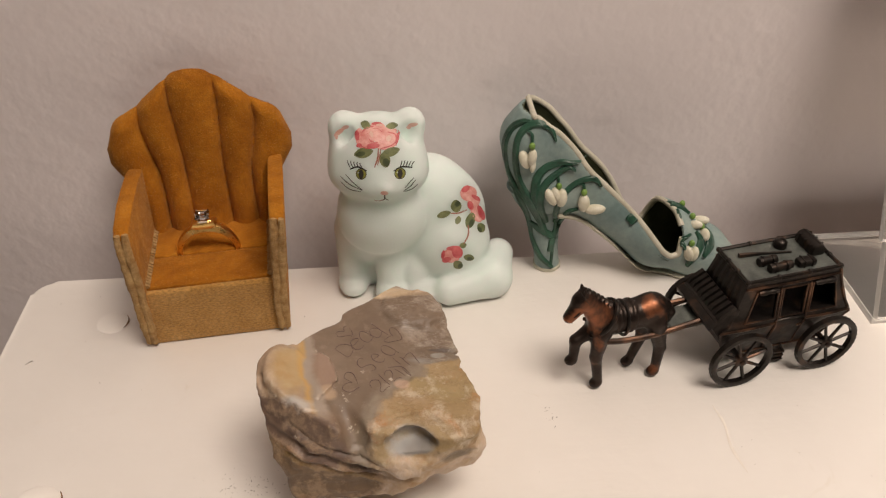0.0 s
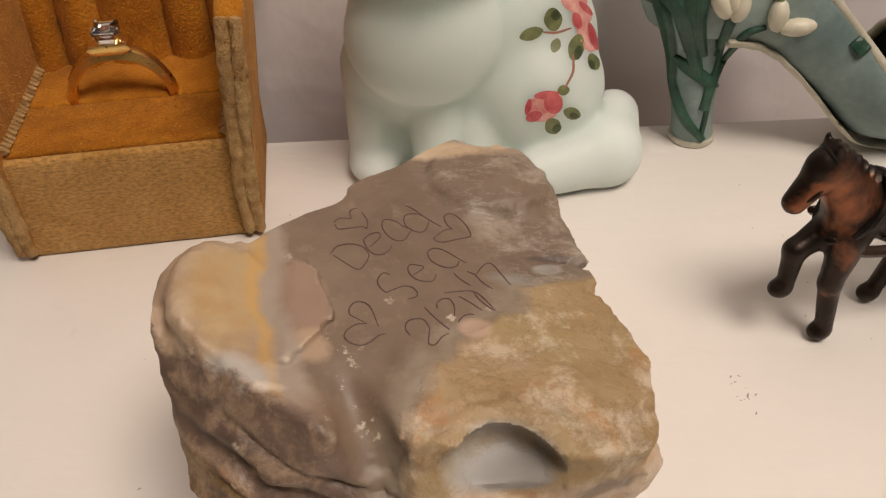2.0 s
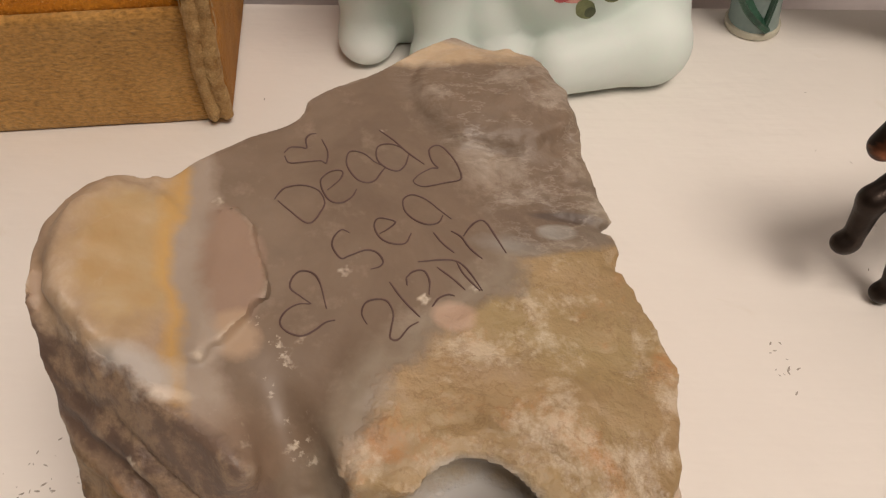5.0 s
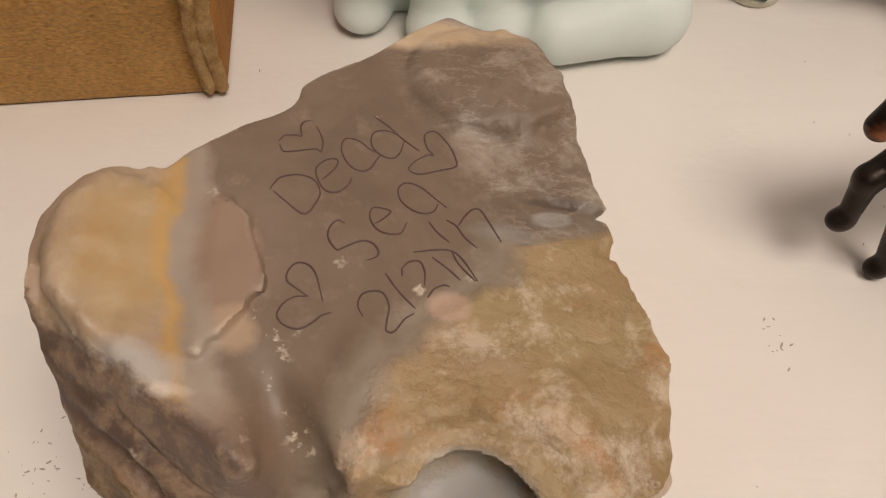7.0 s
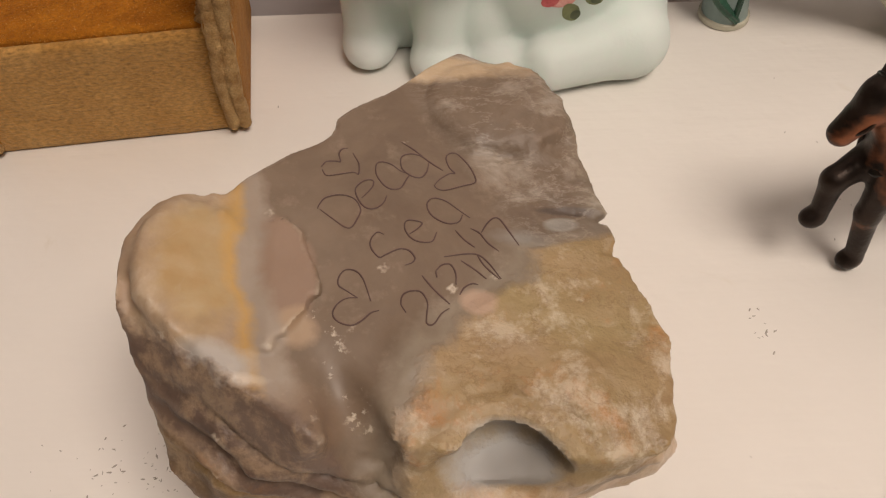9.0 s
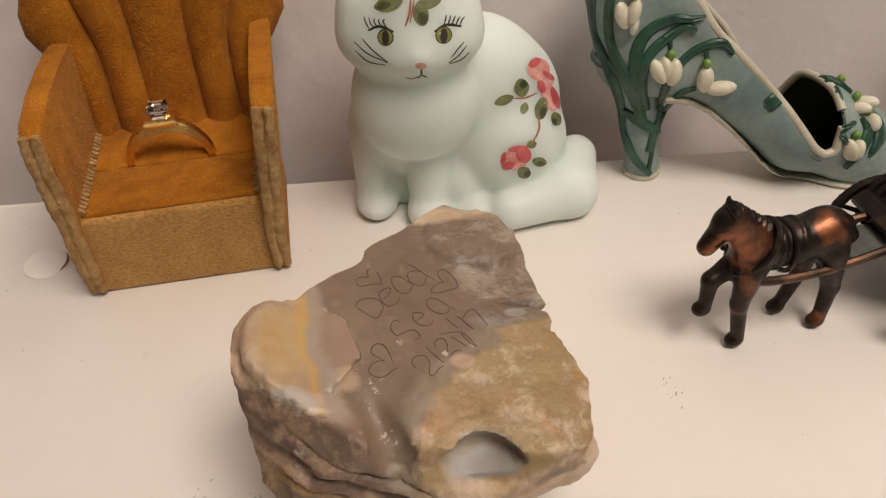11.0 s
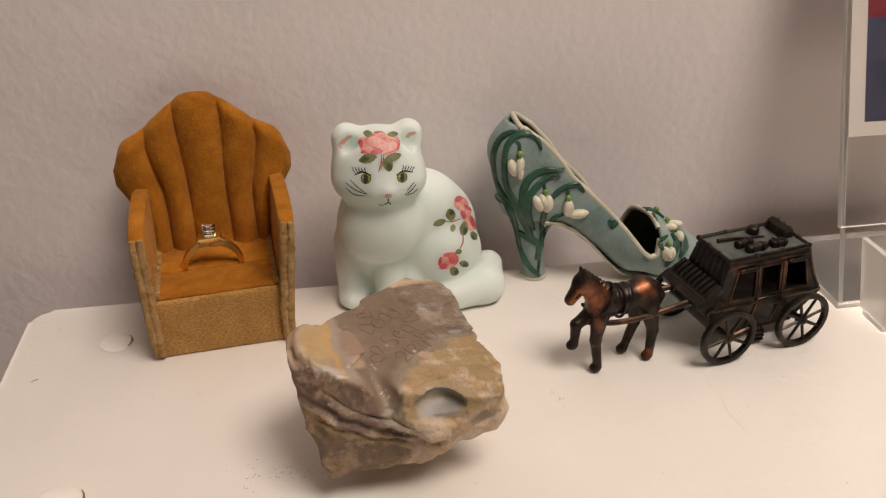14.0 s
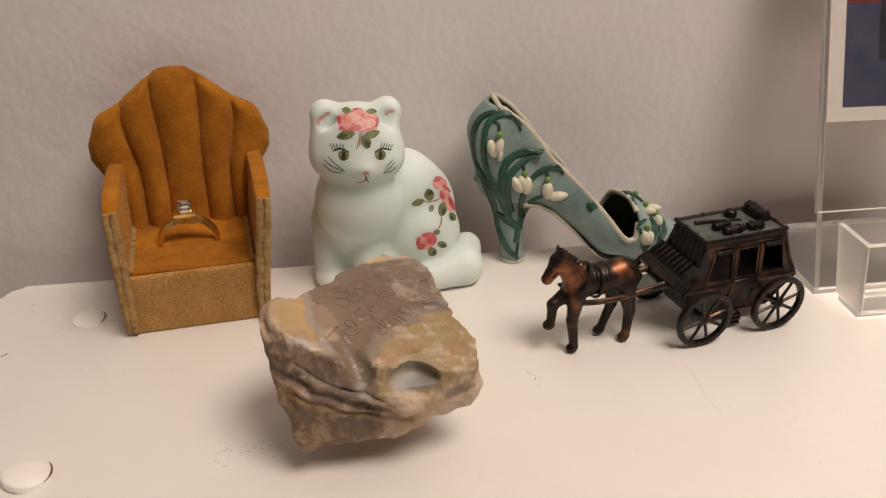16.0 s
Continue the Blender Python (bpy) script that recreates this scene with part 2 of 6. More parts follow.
def make_shelf():
    bm = bmesh.new()
    x0, x1, y0, y1, r = -121.5, 520, -330, 1.5, 7
    outline = []
    for cx, cy, a0 in ((x1 - r, y1 - r, 0), (x0 + r, y1 - r, 90), (x0 + r, y0 + r, 180), (x1 - r, y0 + r, 270)):
        outline += [(cx + r * math.cos(radians(a0 + k * 15)), -cy - r * math.sin(radians(a0 + k * 15))) for k in range(7)]
    slab(bm, outline, 20, turned(90, 0, 0), 1.4)
    zs = [v.co.z for v in bm.verts]
    bmesh.ops.translate(bm, verts=bm.verts, vec=(0, 0, -max(zs)))
    return solid("shelf", bm, shelf_paint, 0, 0, 0, 0, "white satin painted wooden shelf top with rounded corners", "shelf", "structure")


make_shelf()


# ---- the stone ----
def make_stone_material():
    m, t, b = nodes("veined_agate")
    p = place(t)
    sep = t.nodes.new("ShaderNodeSeparateXYZ")
    t.links.new(p, sep.inputs[0])
    x, y, z = sep.outputs
    warp = calc(t, "MULTIPLY", calc(t, "SUBTRACT", noise_tex(t, 90, 5, 0.65, p), 0.5), 0.016)
    fine = calc(t, "MULTIPLY", calc(t, "SUBTRACT", noise_tex(t, 420, 4, 0.7, p), 0.5), 0.5)

    def add(a, b):
        return calc(t, "ADD", a, b)

    def times(a, b, clamp=False):
        return calc(t, "MULTIPLY", a, b, clamp)

    def near(at, radii, soft=0.35, ragged=1.0):
        """One inside an egg of that centre and radii (mm), fading out over a ragged border."""
        m1 = t.nodes.new("ShaderNodeVectorMath")
        m1.operation = "SUBTRACT"
        t.links.new(p, m1.inputs[0])
        m1.inputs[1].default_value = [c * MM for c in at]
        m2 = t.nodes.new("ShaderNodeVectorMath")
        m2.operation = "DIVIDE"
        t.links.new(m1.outputs[0], m2.inputs[0])
        m2.inputs[1].default_value = [c * MM for c in radii]
        m3 = t.nodes.new("ShaderNodeVectorMath")
        m3.operation = "LENGTH"
        t.links.new(m2.outputs[0], m3.inputs[0])
        d = add(add(m3.outputs["Value"], times(warp, 45 * ragged)), times(fine, 1.0 * ragged))
        return times(calc(t, "SUBTRACT", 1.0, d), 1.0 / soft, True)

    grey = ramp(t, noise_tex(t, 55, 6, 0.65, p, 0.8), [(0.25, (0.138, 0.095, 0.064)), (0.5, (0.185, 0.132, 0.091)), (0.8, (0.25, 0.187, 0.135))])
    grey = mix(t, ramp(t, noise_tex(t, 210, 6, 0.7, p), [(0.56, (0, 0, 0)), (0.74, (0.5,) * 3)]), grey, (0.36, 0.28, 0.21))
    tan = ramp(t, noise_tex(t, 60, 7, 0.66, p, 0.35), [(0.25, (0.22, 0.135, 0.060)), (0.42, (0.31, 0.21, 0.105)), (0.56, (0.385, 0.27, 0.145)), (0.68, (0.46, 0.345, 0.21)), (0.82, (0.56, 0.45, 0.32))])
    lilac = ramp(t, noise_tex(t, 62, 6, 0.68, p, 0.2), [(0.5, (0, 0, 0)), (0.64, (1, 1, 1))])
    tan = mix(t, times(lilac, 0.6), tan, (0.37, 0.275, 0.205))
    lichen = ramp(t, noise_tex(t, 38, 4, 0.55, p, 0.7), [(0.42, (0, 0, 0)), (0.6, (1, 1, 1))])
    tan = mix(t, times(lichen, 0.5), tan, (0.31, 0.245, 0.105))
    rusty = ramp(t, noise_tex(t, 130, 7, 0.7, p, 0.25), [(0.56, (0, 0, 0)), (0.68, (1, 1, 1))])
    tan = mix(t, times(rusty, 0.75), tan, (0.42, 0.20, 0.07))
    milky = ramp(t, noise_tex(t, 150, 8, 0.74, p, 0.15), [(0.5, (0, 0, 0)), (0.6, (1, 1, 1))])
    tan = mix(t, times(milky, 0.5), tan, (0.64, 0.55, 0.43))
    seams = calc(t, "ABSOLUTE", calc(t, "SUBTRACT", noise_tex(t, 85, 7, 0.68, p, 0.15), 0.5))
    tan = mix(t, ramp(t, seams, [(0.0, (0.4,) * 3), (0.016, (0, 0, 0))]), tan, (0.20, 0.115, 0.05))
    ochre = ramp(t, noise_tex(t, 110, 5, 0.6, p, 0.5), [(0.3, (0.40, 0.25, 0.10)), (0.5, (0.43, 0.305, 0.155)), (0.75, (0.48, 0.39, 0.26))])
    frosty = ramp(t, noise_tex(t, 120, 6, 0.68, p, 0.5), [(0.3, (0.27, 0.185, 0.12)), (0.5, (0.40, 0.29, 0.19)), (0.7, (0.54, 0.43, 0.32))])
    # the crust lies south-east of a slanting, stepped border
    border = ramp(t, calc(t, "MULTIPLY", calc(t, "ADD", y, 0.026), 30), [(0.06, (0.025,) * 3), (0.23, (0.09,) * 3), (0.35, (0.14,) * 3), (0.43, (0.205,) * 3), (0.55, (0.255,) * 3), (0.63, (0.38,) * 3), (0.76, (0.45,) * 3), (0.84, (0.65,) * 3)])
    border = calc(t, "SUBTRACT", calc(t, "MULTIPLY", border, 0.04), 0.006)
    away = add(calc(t, "SUBTRACT", x, border), add(times(warp, 0.8), times(fine, 0.006)))
    crust = times(away, 420, True)
    haze = calc(t, "SUBTRACT", 1.0, times(calc(t, "ABSOLUTE", add(away, 0.0008)), 300), True)
    bent = add(add(x, times(y, 0.2)), add(times(warp, 0.35), times(fine, 0.002)))
    far_west = times(add(bent, 0.0150), -700, True)
    ochre_side = times(add(bent, 0.0180), -900, True)
    streak = calc(t, "SUBTRACT", 1.0, times(calc(t, "ABSOLUTE", add(bent, 0.0188)), 800), True)
    col = mix(t, crust, grey, tan)
    col = mix(t, times(haze, 0.45), col, (0.34, 0.30, 0.23))
    col = mix(t, near((-16.0, -6.2, 36.5), (6.4, 7.9, 9.0), 0.12, 0.35), col, mix(t, noise_tex(t, 140, 5, 0.6, p), (0.25, 0.168, 0.122), (0.34, 0.235, 0.17)))
    col = mix(t, times(near((-11.6, -11.6, 36), (2.6, 2.6, 3), 0.3, 0.8), 0.8), col, (0.42, 0.30, 0.20))
    col = mix(t, far_west, col, mix(t, noise_tex(t, 160, 5, 0.6, p, 0.4), (0.27, 0.21, 0.165), (0.40, 0.335, 0.27)))
    col = mix(t, ochre_side, col, frosty)
    col = mix(t, times(near((-20.8, -5.2, 38), (5.4, 8.4, 10.0), 0.4, 1.0), ochre_side), col, ochre)
    col = mix(t, times(streak, 0.75), col, (0.52, 0.31, 0.085))
    col = mix(t, near((-20.0, -15.8, 36.0), (6.0, 2.8, 4.0), 0.45, 0.8), col, (0.44, 0.40, 0.36))
    col = mix(t, times(near((-17.6, -17.2, 36.0), (4.2, 1.0, 3.0), 0.6, 0.9), 0.8), col, (0.66, 0.58, 0.49))
    rim = times(add(add(calc(t, "SUBTRACT", times(x, -1.0), 0.0262), warp), times(fine, 0.006)), 350, True)
    col = mix(t, times(rim, 0.8), col, mix(t, noise_tex(t, 190, 5, 0.65, p), (0.24, 0.15, 0.095), (0.46, 0.33, 0.23)))
    col = mix(t, near((4.5, 25.0, 34.5), (14, 3.0, 5), 0.4), col, mix(t, noise_tex(t, 240, 5, 0.7, p), (0.38, 0.26, 0.15), (0.66, 0.53, 0.37)))
    col = mix(t, times(near((5.6, -7.6, 33.0), (2.2, 1.8, 3.0), 0.3), 0.85), col, (0.47, 0.33, 0.24))
    col = mix(t, times(near((15.0, 2.7, 31), (2.2, 1.1, 3.5), 0.3, 0.5), 0.75), col, (0.42, 0.41, 0.37))
    # dark streak that paints the shade inside the eastern crevice
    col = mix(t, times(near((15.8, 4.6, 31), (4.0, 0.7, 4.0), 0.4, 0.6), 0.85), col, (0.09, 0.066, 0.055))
    col = mix(t, times(near((10.5, 0.6, 31.5), (4.5, 1.5, 3.0), 0.8, 1.4), 0.7), col, (0.30, 0.29, 0.26))
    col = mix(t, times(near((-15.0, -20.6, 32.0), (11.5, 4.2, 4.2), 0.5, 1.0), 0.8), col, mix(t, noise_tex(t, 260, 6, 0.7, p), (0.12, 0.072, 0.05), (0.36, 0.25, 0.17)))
    # frosty veins on the north-east
    north = times(calc(t, "SUBTRACT", add(times(x, 0.9), times(y, 0.5)), 0.0085), 260, True)
    north = times(north, calc(t, "SUBTRACT", 1.0, crust))
    slant = t.nodes.new("ShaderNodeMapping")
    slant.inputs["Rotation"].default_value = (0, 0, 0.9)
    slant.inputs["Scale"].default_value = (0.6, 1.4, 1.0)
    t.links.new(p, slant.inputs["Vector"])
    frost = ramp(t, noise_tex(t, 110, 8, 0.72, slant.outputs[0], 0.5), [(0.5, (0, 0, 0)), (0.66, (1, 1, 1))])
    col = mix(t, times(times(frost, north), 0.48), col, (0.60, 0.54, 0.46))
    dusk = ramp(t, noise_tex(t, 80, 5, 0.6, slant.outputs[0], 0.4), [(0.36, (1, 1, 1)), (0.48, (0, 0, 0))])
    col = mix(t, times(times(dusk, north), 0.5), col, (0.12, 0.088, 0.066))
    white = ramp(t, noise_tex(t, 75, 8, 0.78, p, 1.2), [(0.64, (0, 0, 0)), (0.76, (1, 1, 1))])
    col = mix(t, times(white, 0.5), col, (0.52, 0.46, 0.40))
    cracks = calc(t, "ABSOLUTE", calc(t, "SUBTRACT", noise_tex(t, 120, 6, 0.66, slant.outputs[0], 0.2), 0.5))
    col = mix(t, times(north, ramp(t, cracks, [(0.0, (0.22,) * 3), (0.014, (0, 0, 0))])), col, (0.56, 0.50, 0.42))
    # layered bands under the ridge of the front, shade painted into the dark creases
    brink = calc(t, "SUBTRACT", times(add(x, 0.0275), -0.61), 0.0099)
    front = times(add(calc(t, "SUBTRACT", brink, y), add(times(warp, 0.5), times(fine, 0.003))), 800, True)
    front = times(front, times(add(add(x, 0.0045), warp), -400, True))
    low = times(add(calc(t, "SUBTRACT", 0.0255, z), warp), 260, True)
    low = times(low, times(calc(t, "SUBTRACT", 0.006, x), 300, True))
    u = add(add(z, times(x, 0.36)), add(times(warp, 0.45), times(fine, 0.003)))
    u = times(calc(t, "SUBTRACT", u, 0.010), 66.0)
    bands = ramp(t, u, [(0.0, (0.145, 0.095, 0.055)), (0.36, (0.150, 0.098, 0.056)), (0.43, (0.27, 0.175, 0.07)), (0.49, (0.17, 0.105, 0.055)), (0.53, (0.29, 0.205, 0.14)), (0.58, (0.15, 0.098, 0.070)), (0.66, (0.115, 0.074, 0.056)), (0.73, (0.20, 0.135, 0.095)), (0.80, (0.125, 0.082, 0.062)), (0.92, (0.165, 0.112, 0.083))])
    flat = t.nodes.new("ShaderNodeMapping")
    flat.inputs["Scale"].default_value = (0.3, 0.3, 1.8)
    flat.inputs["Rotation"].default_value = (0.0, 0.34, 0.0)
    t.links.new(p, flat.inputs["Vector"])
    bands = mix(t, 0.4, bands, ramp(t, noise_tex(t, 150, 6, 0.65, flat.outputs[0], 0.5), [(0.3, (0.62, 0.58, 0.55)), (0.52, (1, 1, 1)), (0.7, (1.5, 1.5, 1.5))]), "MULTIPLY")
    bands = mix(t, times(milky, 0.5), bands, (0.42, 0.30, 0.19))
    bands = mix(t, times(rusty, 0.5), bands, (0.30, 0.15, 0.06))
    col = mix(t, calc(t, "MAXIMUM", low, front), col, bands)
    # cream and rust on the lower south-east
    below = times(add(calc(t, "SUBTRACT", add(times(x, 0.45), 0.0145), z), times(warp, 0.6)), 350, True)
    shoulder = calc(t, "MAXIMUM", below, times(times(calc(t, "SUBTRACT", 0.0275, z), 300, True), times(add(add(x, 0.001), warp), 400, True)))
    col = mix(t, times(shoulder, 0.7), col, ramp(t, noise_tex(t, 140, 6, 0.7, p, 1.0), [(0.32, (0.40, 0.22, 0.10)), (0.45, (0.52, 0.38, 0.25)), (0.6, (0.60, 0.48, 0.38)), (0.75, (0.76, 0.68, 0.58))]))
    col = mix(t, near((18.8, -24.0, 23.0), (5.2, 4.0, 3.0), 0.3, 0.6), col, (0.24, 0.18, 0.115))
    # pale sparkling chips down the trough and along the broken edges
    line = calc(t, "ABSOLUTE", add(add(x, times(y, 0.43)), 0.0143))
    chipped_line = times(calc(t, "SUBTRACT", 1.0, times(line, 520), True), times(add(y, 0.008), -800, True))
    chipped_line = times(chipped_line, ramp(t, noise_tex(t, 640, 4, 0.65, p), [(0.60, (0, 0, 0)), (0.68, (1, 1, 1))]))
    edge = t.nodes.new("ShaderNodeNewGeometry").outputs["Pointiness"]
    pale = times(ramp(t, edge, [(0.52, (0, 0, 0)), (0.60, (1, 1, 1))]), ramp(t, noise_tex(t, 300, 4, 0.7, p), [(0.46, (0, 0, 0)), (0.62, (1, 1, 1))]))
    chipped_line = times(chipped_line, times(calc(t, "SUBTRACT", z, 0.028), 600, True))
    pale = calc(t, "MAXIMUM", times(pale, 0.75), chipped_line)
    col = mix(t, pale, col, (0.70, 0.62, 0.50))
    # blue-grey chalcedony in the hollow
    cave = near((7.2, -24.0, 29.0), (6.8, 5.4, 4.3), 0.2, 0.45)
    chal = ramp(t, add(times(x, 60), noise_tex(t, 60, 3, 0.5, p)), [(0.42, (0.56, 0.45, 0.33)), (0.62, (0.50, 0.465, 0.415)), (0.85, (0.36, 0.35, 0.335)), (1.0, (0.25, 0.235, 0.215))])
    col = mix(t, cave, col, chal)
    t.links.new(col, b.inputs["Base Color"])
    rough = ramp(t, noise_tex(t, 260, 5, 0.7, p), [(0.3, (0.4,) * 3), (0.7, (0.6,) * 3)])
    t.links.new(mix(t, cave, rough, (0.5, 0.5, 0.5)), b.inputs["Roughness"])
    b.inputs["Subsurface Weight"].default_value = 0.22
    b.inputs["Subsurface Radius"].default_value = (0.004, 0.003, 0.002)
    b.inputs["Subsurface Scale"].default_value = 0.6
    amount = add(times(crust, 0.85), add(times(calc(t, "MAXIMUM", low, front), 0.55), add(times(north, 0.45), 0.14)))
    amount = times(amount, calc(t, "SUBTRACT", 1.0, cave))
    ridged = calc(t, "ABSOLUTE", calc(t, "SUBTRACT", noise_tex(t, 130, 5, 0.55, p, 0.2), 0.5))
    h = times(add(times(ridged, 1.5), times(noise_tex(t, 380, 5, 0.6, p, 0.2), 0.45)), amount)
    bump(t, b, h, 0.0010, 0.8)
    return m


STONE_AT = (-3.0, -80.0)


def stone_base(p):
    """The broken block: flat cuts, the swollen west end, the shoulder, the lips and the hollow."""
    x, y, z = p
    cuts = [  # a point on each broken face, and the way it looks out
        ((-4.1, -80.0, 33.4), (0.145, -0.035, 0.989)),
        ((-10.8, -65.2, 29.9), (-0.674, 0.666, -0.319)),
        ((-28.8, -75.4, 34.2), (-0.821, 0.567, 0.068)),
        ((9.7, -56.1, 30.0), (0.585, 0.808, -0.074)),
        ((14.4, -70.3, 26.1), (0.916, 0.260, -0.307)),
        ((18.0, -89.9, 24.3), (0.836, -0.055, -0.546)),
        ((-8.0, -103.6, 12.0), (-0.032, -0.997, 0.02)),
        ((-26.5, -101.4, 9.5), (-0.64, -0.76, -0.04)),
        ((-27.0, -94.0, 20.1), (-0.950, 0.086, -0.301)),
        ((8.9, -97.1, 12.2), (0.552, -0.431, -0.714)),
        ((-8.0, -102.4, 10.0), (0.060, -0.218, -0.974)),
        ((0, 0, 0.05), (0, 0, -1)),
    ]
    f = None
    for at, way in cuts:
        n = np.array(way, float) / np.linalg.norm(way)
        d = sum((c - a) * e for c, a, e in zip(p, at, n))
        f = d if f is None else -melt(-f, -d, 0.9)
    roof = 0.145 * (x + 4.1) - 0.035 * (y + 80.0) + 0.989 * (z - 33.4)
    f = carve(f, egg(p, (-19.9, -65.3, 29.6), (8.5, 4.4, 10.5)), 1.2)                 # bay behind the west end
    west = -melt(-egg(p, (-25.3, -86.3, 34.2), (6.2, 10.6, 6.8), (0, 14, 16)), -(z - 37.5 - 0.42 * (-x - 25) - 0.1 * (y + 86)) * 0.9, 0.5)
    f = melt(f, west, 1.6)                                                            # the swollen west end
    f = melt(f, egg(p, (11.3, -96.5, 22.0), (10.8, 6.7, 8.9), (0, 10, -10)), 3.5)     # the south-east shoulder
    f = melt(f, limb(p, (-25.0, -95.0, 31.4), (-17, -99.3, 30.2), 2.2, 2.9), 1.4)       # lip along the front
    f = melt(f, limb(p, (-25.6, -94.2, 27.0), (-17.5, -98.4, 25.2), 3.0, 3.0), 2.5)      # fuller face under the lip
    f = melt(f, limb(p, (-17, -99.5, 30.0), (-9, -102.0, 26), 2.9, 2.4), 1.2)
    f = melt(f, limb(p, (-6, -102.4, 26.0), (3, -103.8, 21.4), 2.4, 2.8), 1.2)
    f = melt(f, limb(p, (3, -103.8, 21.4), (13, -101.6, 21.2), 2.8, 2.8), 1.2)
    f = melt(f, limb(p, (-4, -93, 31.0), (-6.0, -101, 28.5), 2.2, 2.6), 2.5)          # rib between trough and hollow
    f = carve(f, egg(p, (19.9, -80.8, 24.4), (8.0, 10.7, 4.6)), 3.0)                  # waist on the east side
    f = melt(f, egg(p, (6.9, -61.0, 33.0), (7.4, 6.6, 1.5), (0, 5, -15)), 2.6)        # northern crest
    f = carve(f, -melt(-egg(p, (4.2, -104.0, 29.0), (6.3, 5.0, 3.9), (-8, 5, -4)), z - 26.3 - 0.22 * (y + 103.5) - 0.1 * (x - 4), 1.0), 0.4)      # the hollow
    f = carve(f, limb(p, (-13.0, -93, 36.6), (-8.0, -103.5, 30.2), 1.4, 2.6), 2.8)      # trough beside the west end
    chop = -0.46 * (x + 25.5) - 0.76 * (y + 93.4) + 0.45 * (z - 36.2)
    f = -melt(-f, -chop, 0.5)                                                         # broken facet on the south-west corner
    corner = 0.30 * (x - 15.5) - 0.93 * (y + 103.0) - 0.21 * (z - 25.2)
    f = np.where(x > 6, -melt(-f, -corner, 1.2), f)                                   # broken facet on the south-east corner
    f = carve(f, limb(p, (-31.0, -87.5, 37.4), (-30.2, -91.5, 36.4), 0.9, 1.1), 0.8)  # small pit in the west end
    border = np.sqrt(((x + 19.0) / 5.8) ** 2 + ((y + 86.4) / 7.4) ** 2) * 5.4 - 5.4 + 0.45 * wobble(p, 4.2, 11) + 0.3 * wobble(p, 2.1, 12)
    plate = np.maximum(roof - 0.75 + 0.3 * np.maximum(0, -17.5 - x), border)           # thin chipped plate with a ragged edge
    return melt(f, np.maximum(plate, -roof - 3), 0.25)


def stone_relief(p):
    """Unevenness of the broken faces: calm on the flat top, rough on the crust and the front."""
    x, y, z = p
    hollow = egg(p, (4.2, -104.0, 29.0), (6.3, 5.0, 3.9), (-8, 5, -4))
    calm = np.clip((hollow - 0.1) / 1.0, 0, 1)
    side = np.clip((30.5 - z) / 4, 0, 1)
    crust = np.clip((x - np.interp(y, [-104, -98, -94, -91.5, -87, -85, -81, -78], [-8, -6.3, -4.4, -1.8, 1.0, 5.2, 8.0, 16])) / 1.6, 0, 1)
    out = 0.22 * wobble(p, 17, 3) + 0.3 * (np.abs(wobble(p, 11, 13)) - 0.4)
    # low swells and clefts of the crust
    step = np.abs(wobble(p, 7.5, 61))
    out = out - crust * calm * (0.30 * (0.5 - step) + 0.2 * (0.5 - np.abs(wobble(p, 4.6, 41))) + 0.13 * (0.5 - np.abs(wobble(p, 2.6, 42))) + 0.07 * (0.5 - np.abs(wobble(p, 1.5, 44))))
    # shell-shaped ripples above the hollow
    rings = np.clip(1 - np.abs(hollow - 2.0) / 2.2, 0, 1) * np.clip((z - 29.5) / 1.5, 0, 1)
    out = out + 0.22 * rings * np.sin(hollow * 3.4 + 0.8 * wobble(p, 8, 71))
    # grooved layers under the lip of the front, and the ragged west edge
    u = z + 0.36 * x + 1.1 + 0.7 * wobble(p, 9, 31)
    fore = np.clip((-y - 92) / 3, 0, 1) * np.clip((x + 31) / 9, 0.15, 1) * np.clip((-x - 1) / 4, 0, 1) * np.clip((32.5 - z) / 2, 0, 1)
    grooves = 0.5 * np.exp(-((u - 20.0) / 0.8) ** 2) + 0.35 * np.exp(-((u - 17.2) / 0.5) ** 2) - 0.6 * np.exp(-((u - 18.5) / 0.6) ** 2) - 0.7 * np.exp(-((u - 22.0) / 0.9) ** 2) + 0.5 * np.exp(-((u - 23.6) / 0.4) ** 2)
    out = out + fore * grooves
    knob = np.clip((-x - 20) / 4, 0, 1)
    out = out + knob * (0.4 * (np.abs(wobble(p, 7, 81)) - 0.4) + 0.22 * (np.abs(wobble(p, 3.4, 82)) - 0.4) + 0.1 * (np.abs(wobble(p, 1.7, 83)) - 0.4))
    rough_side = side * calm * np.clip((z - 4) / 6, 0.35, 1)
    out = out + rough_side * (0.5 * (np.abs(wobble(p, 10, 5)) - 0.4) + 0.28 * (np.abs(wobble(p, 4.4, 15)) - 0.4) + 0.14 * (np.abs(wobble(p, 2.0, 16)) - 0.4))
    ledge = np.clip(1 - np.abs(z - 24.5 - 0.1 * x) / 3.5, 0, 1) * np.clip((x + 6) / 4, 0, 1) * calm
    out = out + ledge * 0.35 * (np.abs(wobble(p, 2.6, 17)) - 0.4)
    # chips along the north-east
    frost = np.clip((x - 2) / 5, 0, 1) * np.clip((y + 79) / 3, 0, 1)
    out = out + frost * (0.3 * (np.abs(wobble(p, 5, 43)) - 0.4) + 0.16 * (np.abs(wobble(p, 2.3, 45)) - 0.4))
    notch = np.exp(-((y + 75.3 + 0.2 * (x - 12)) / 0.5) ** 2) * np.clip((x - 10.5) / 2, 0, 1)
    return out + 0.45 * notch + 0.04 * wobble(p, 5, 7)


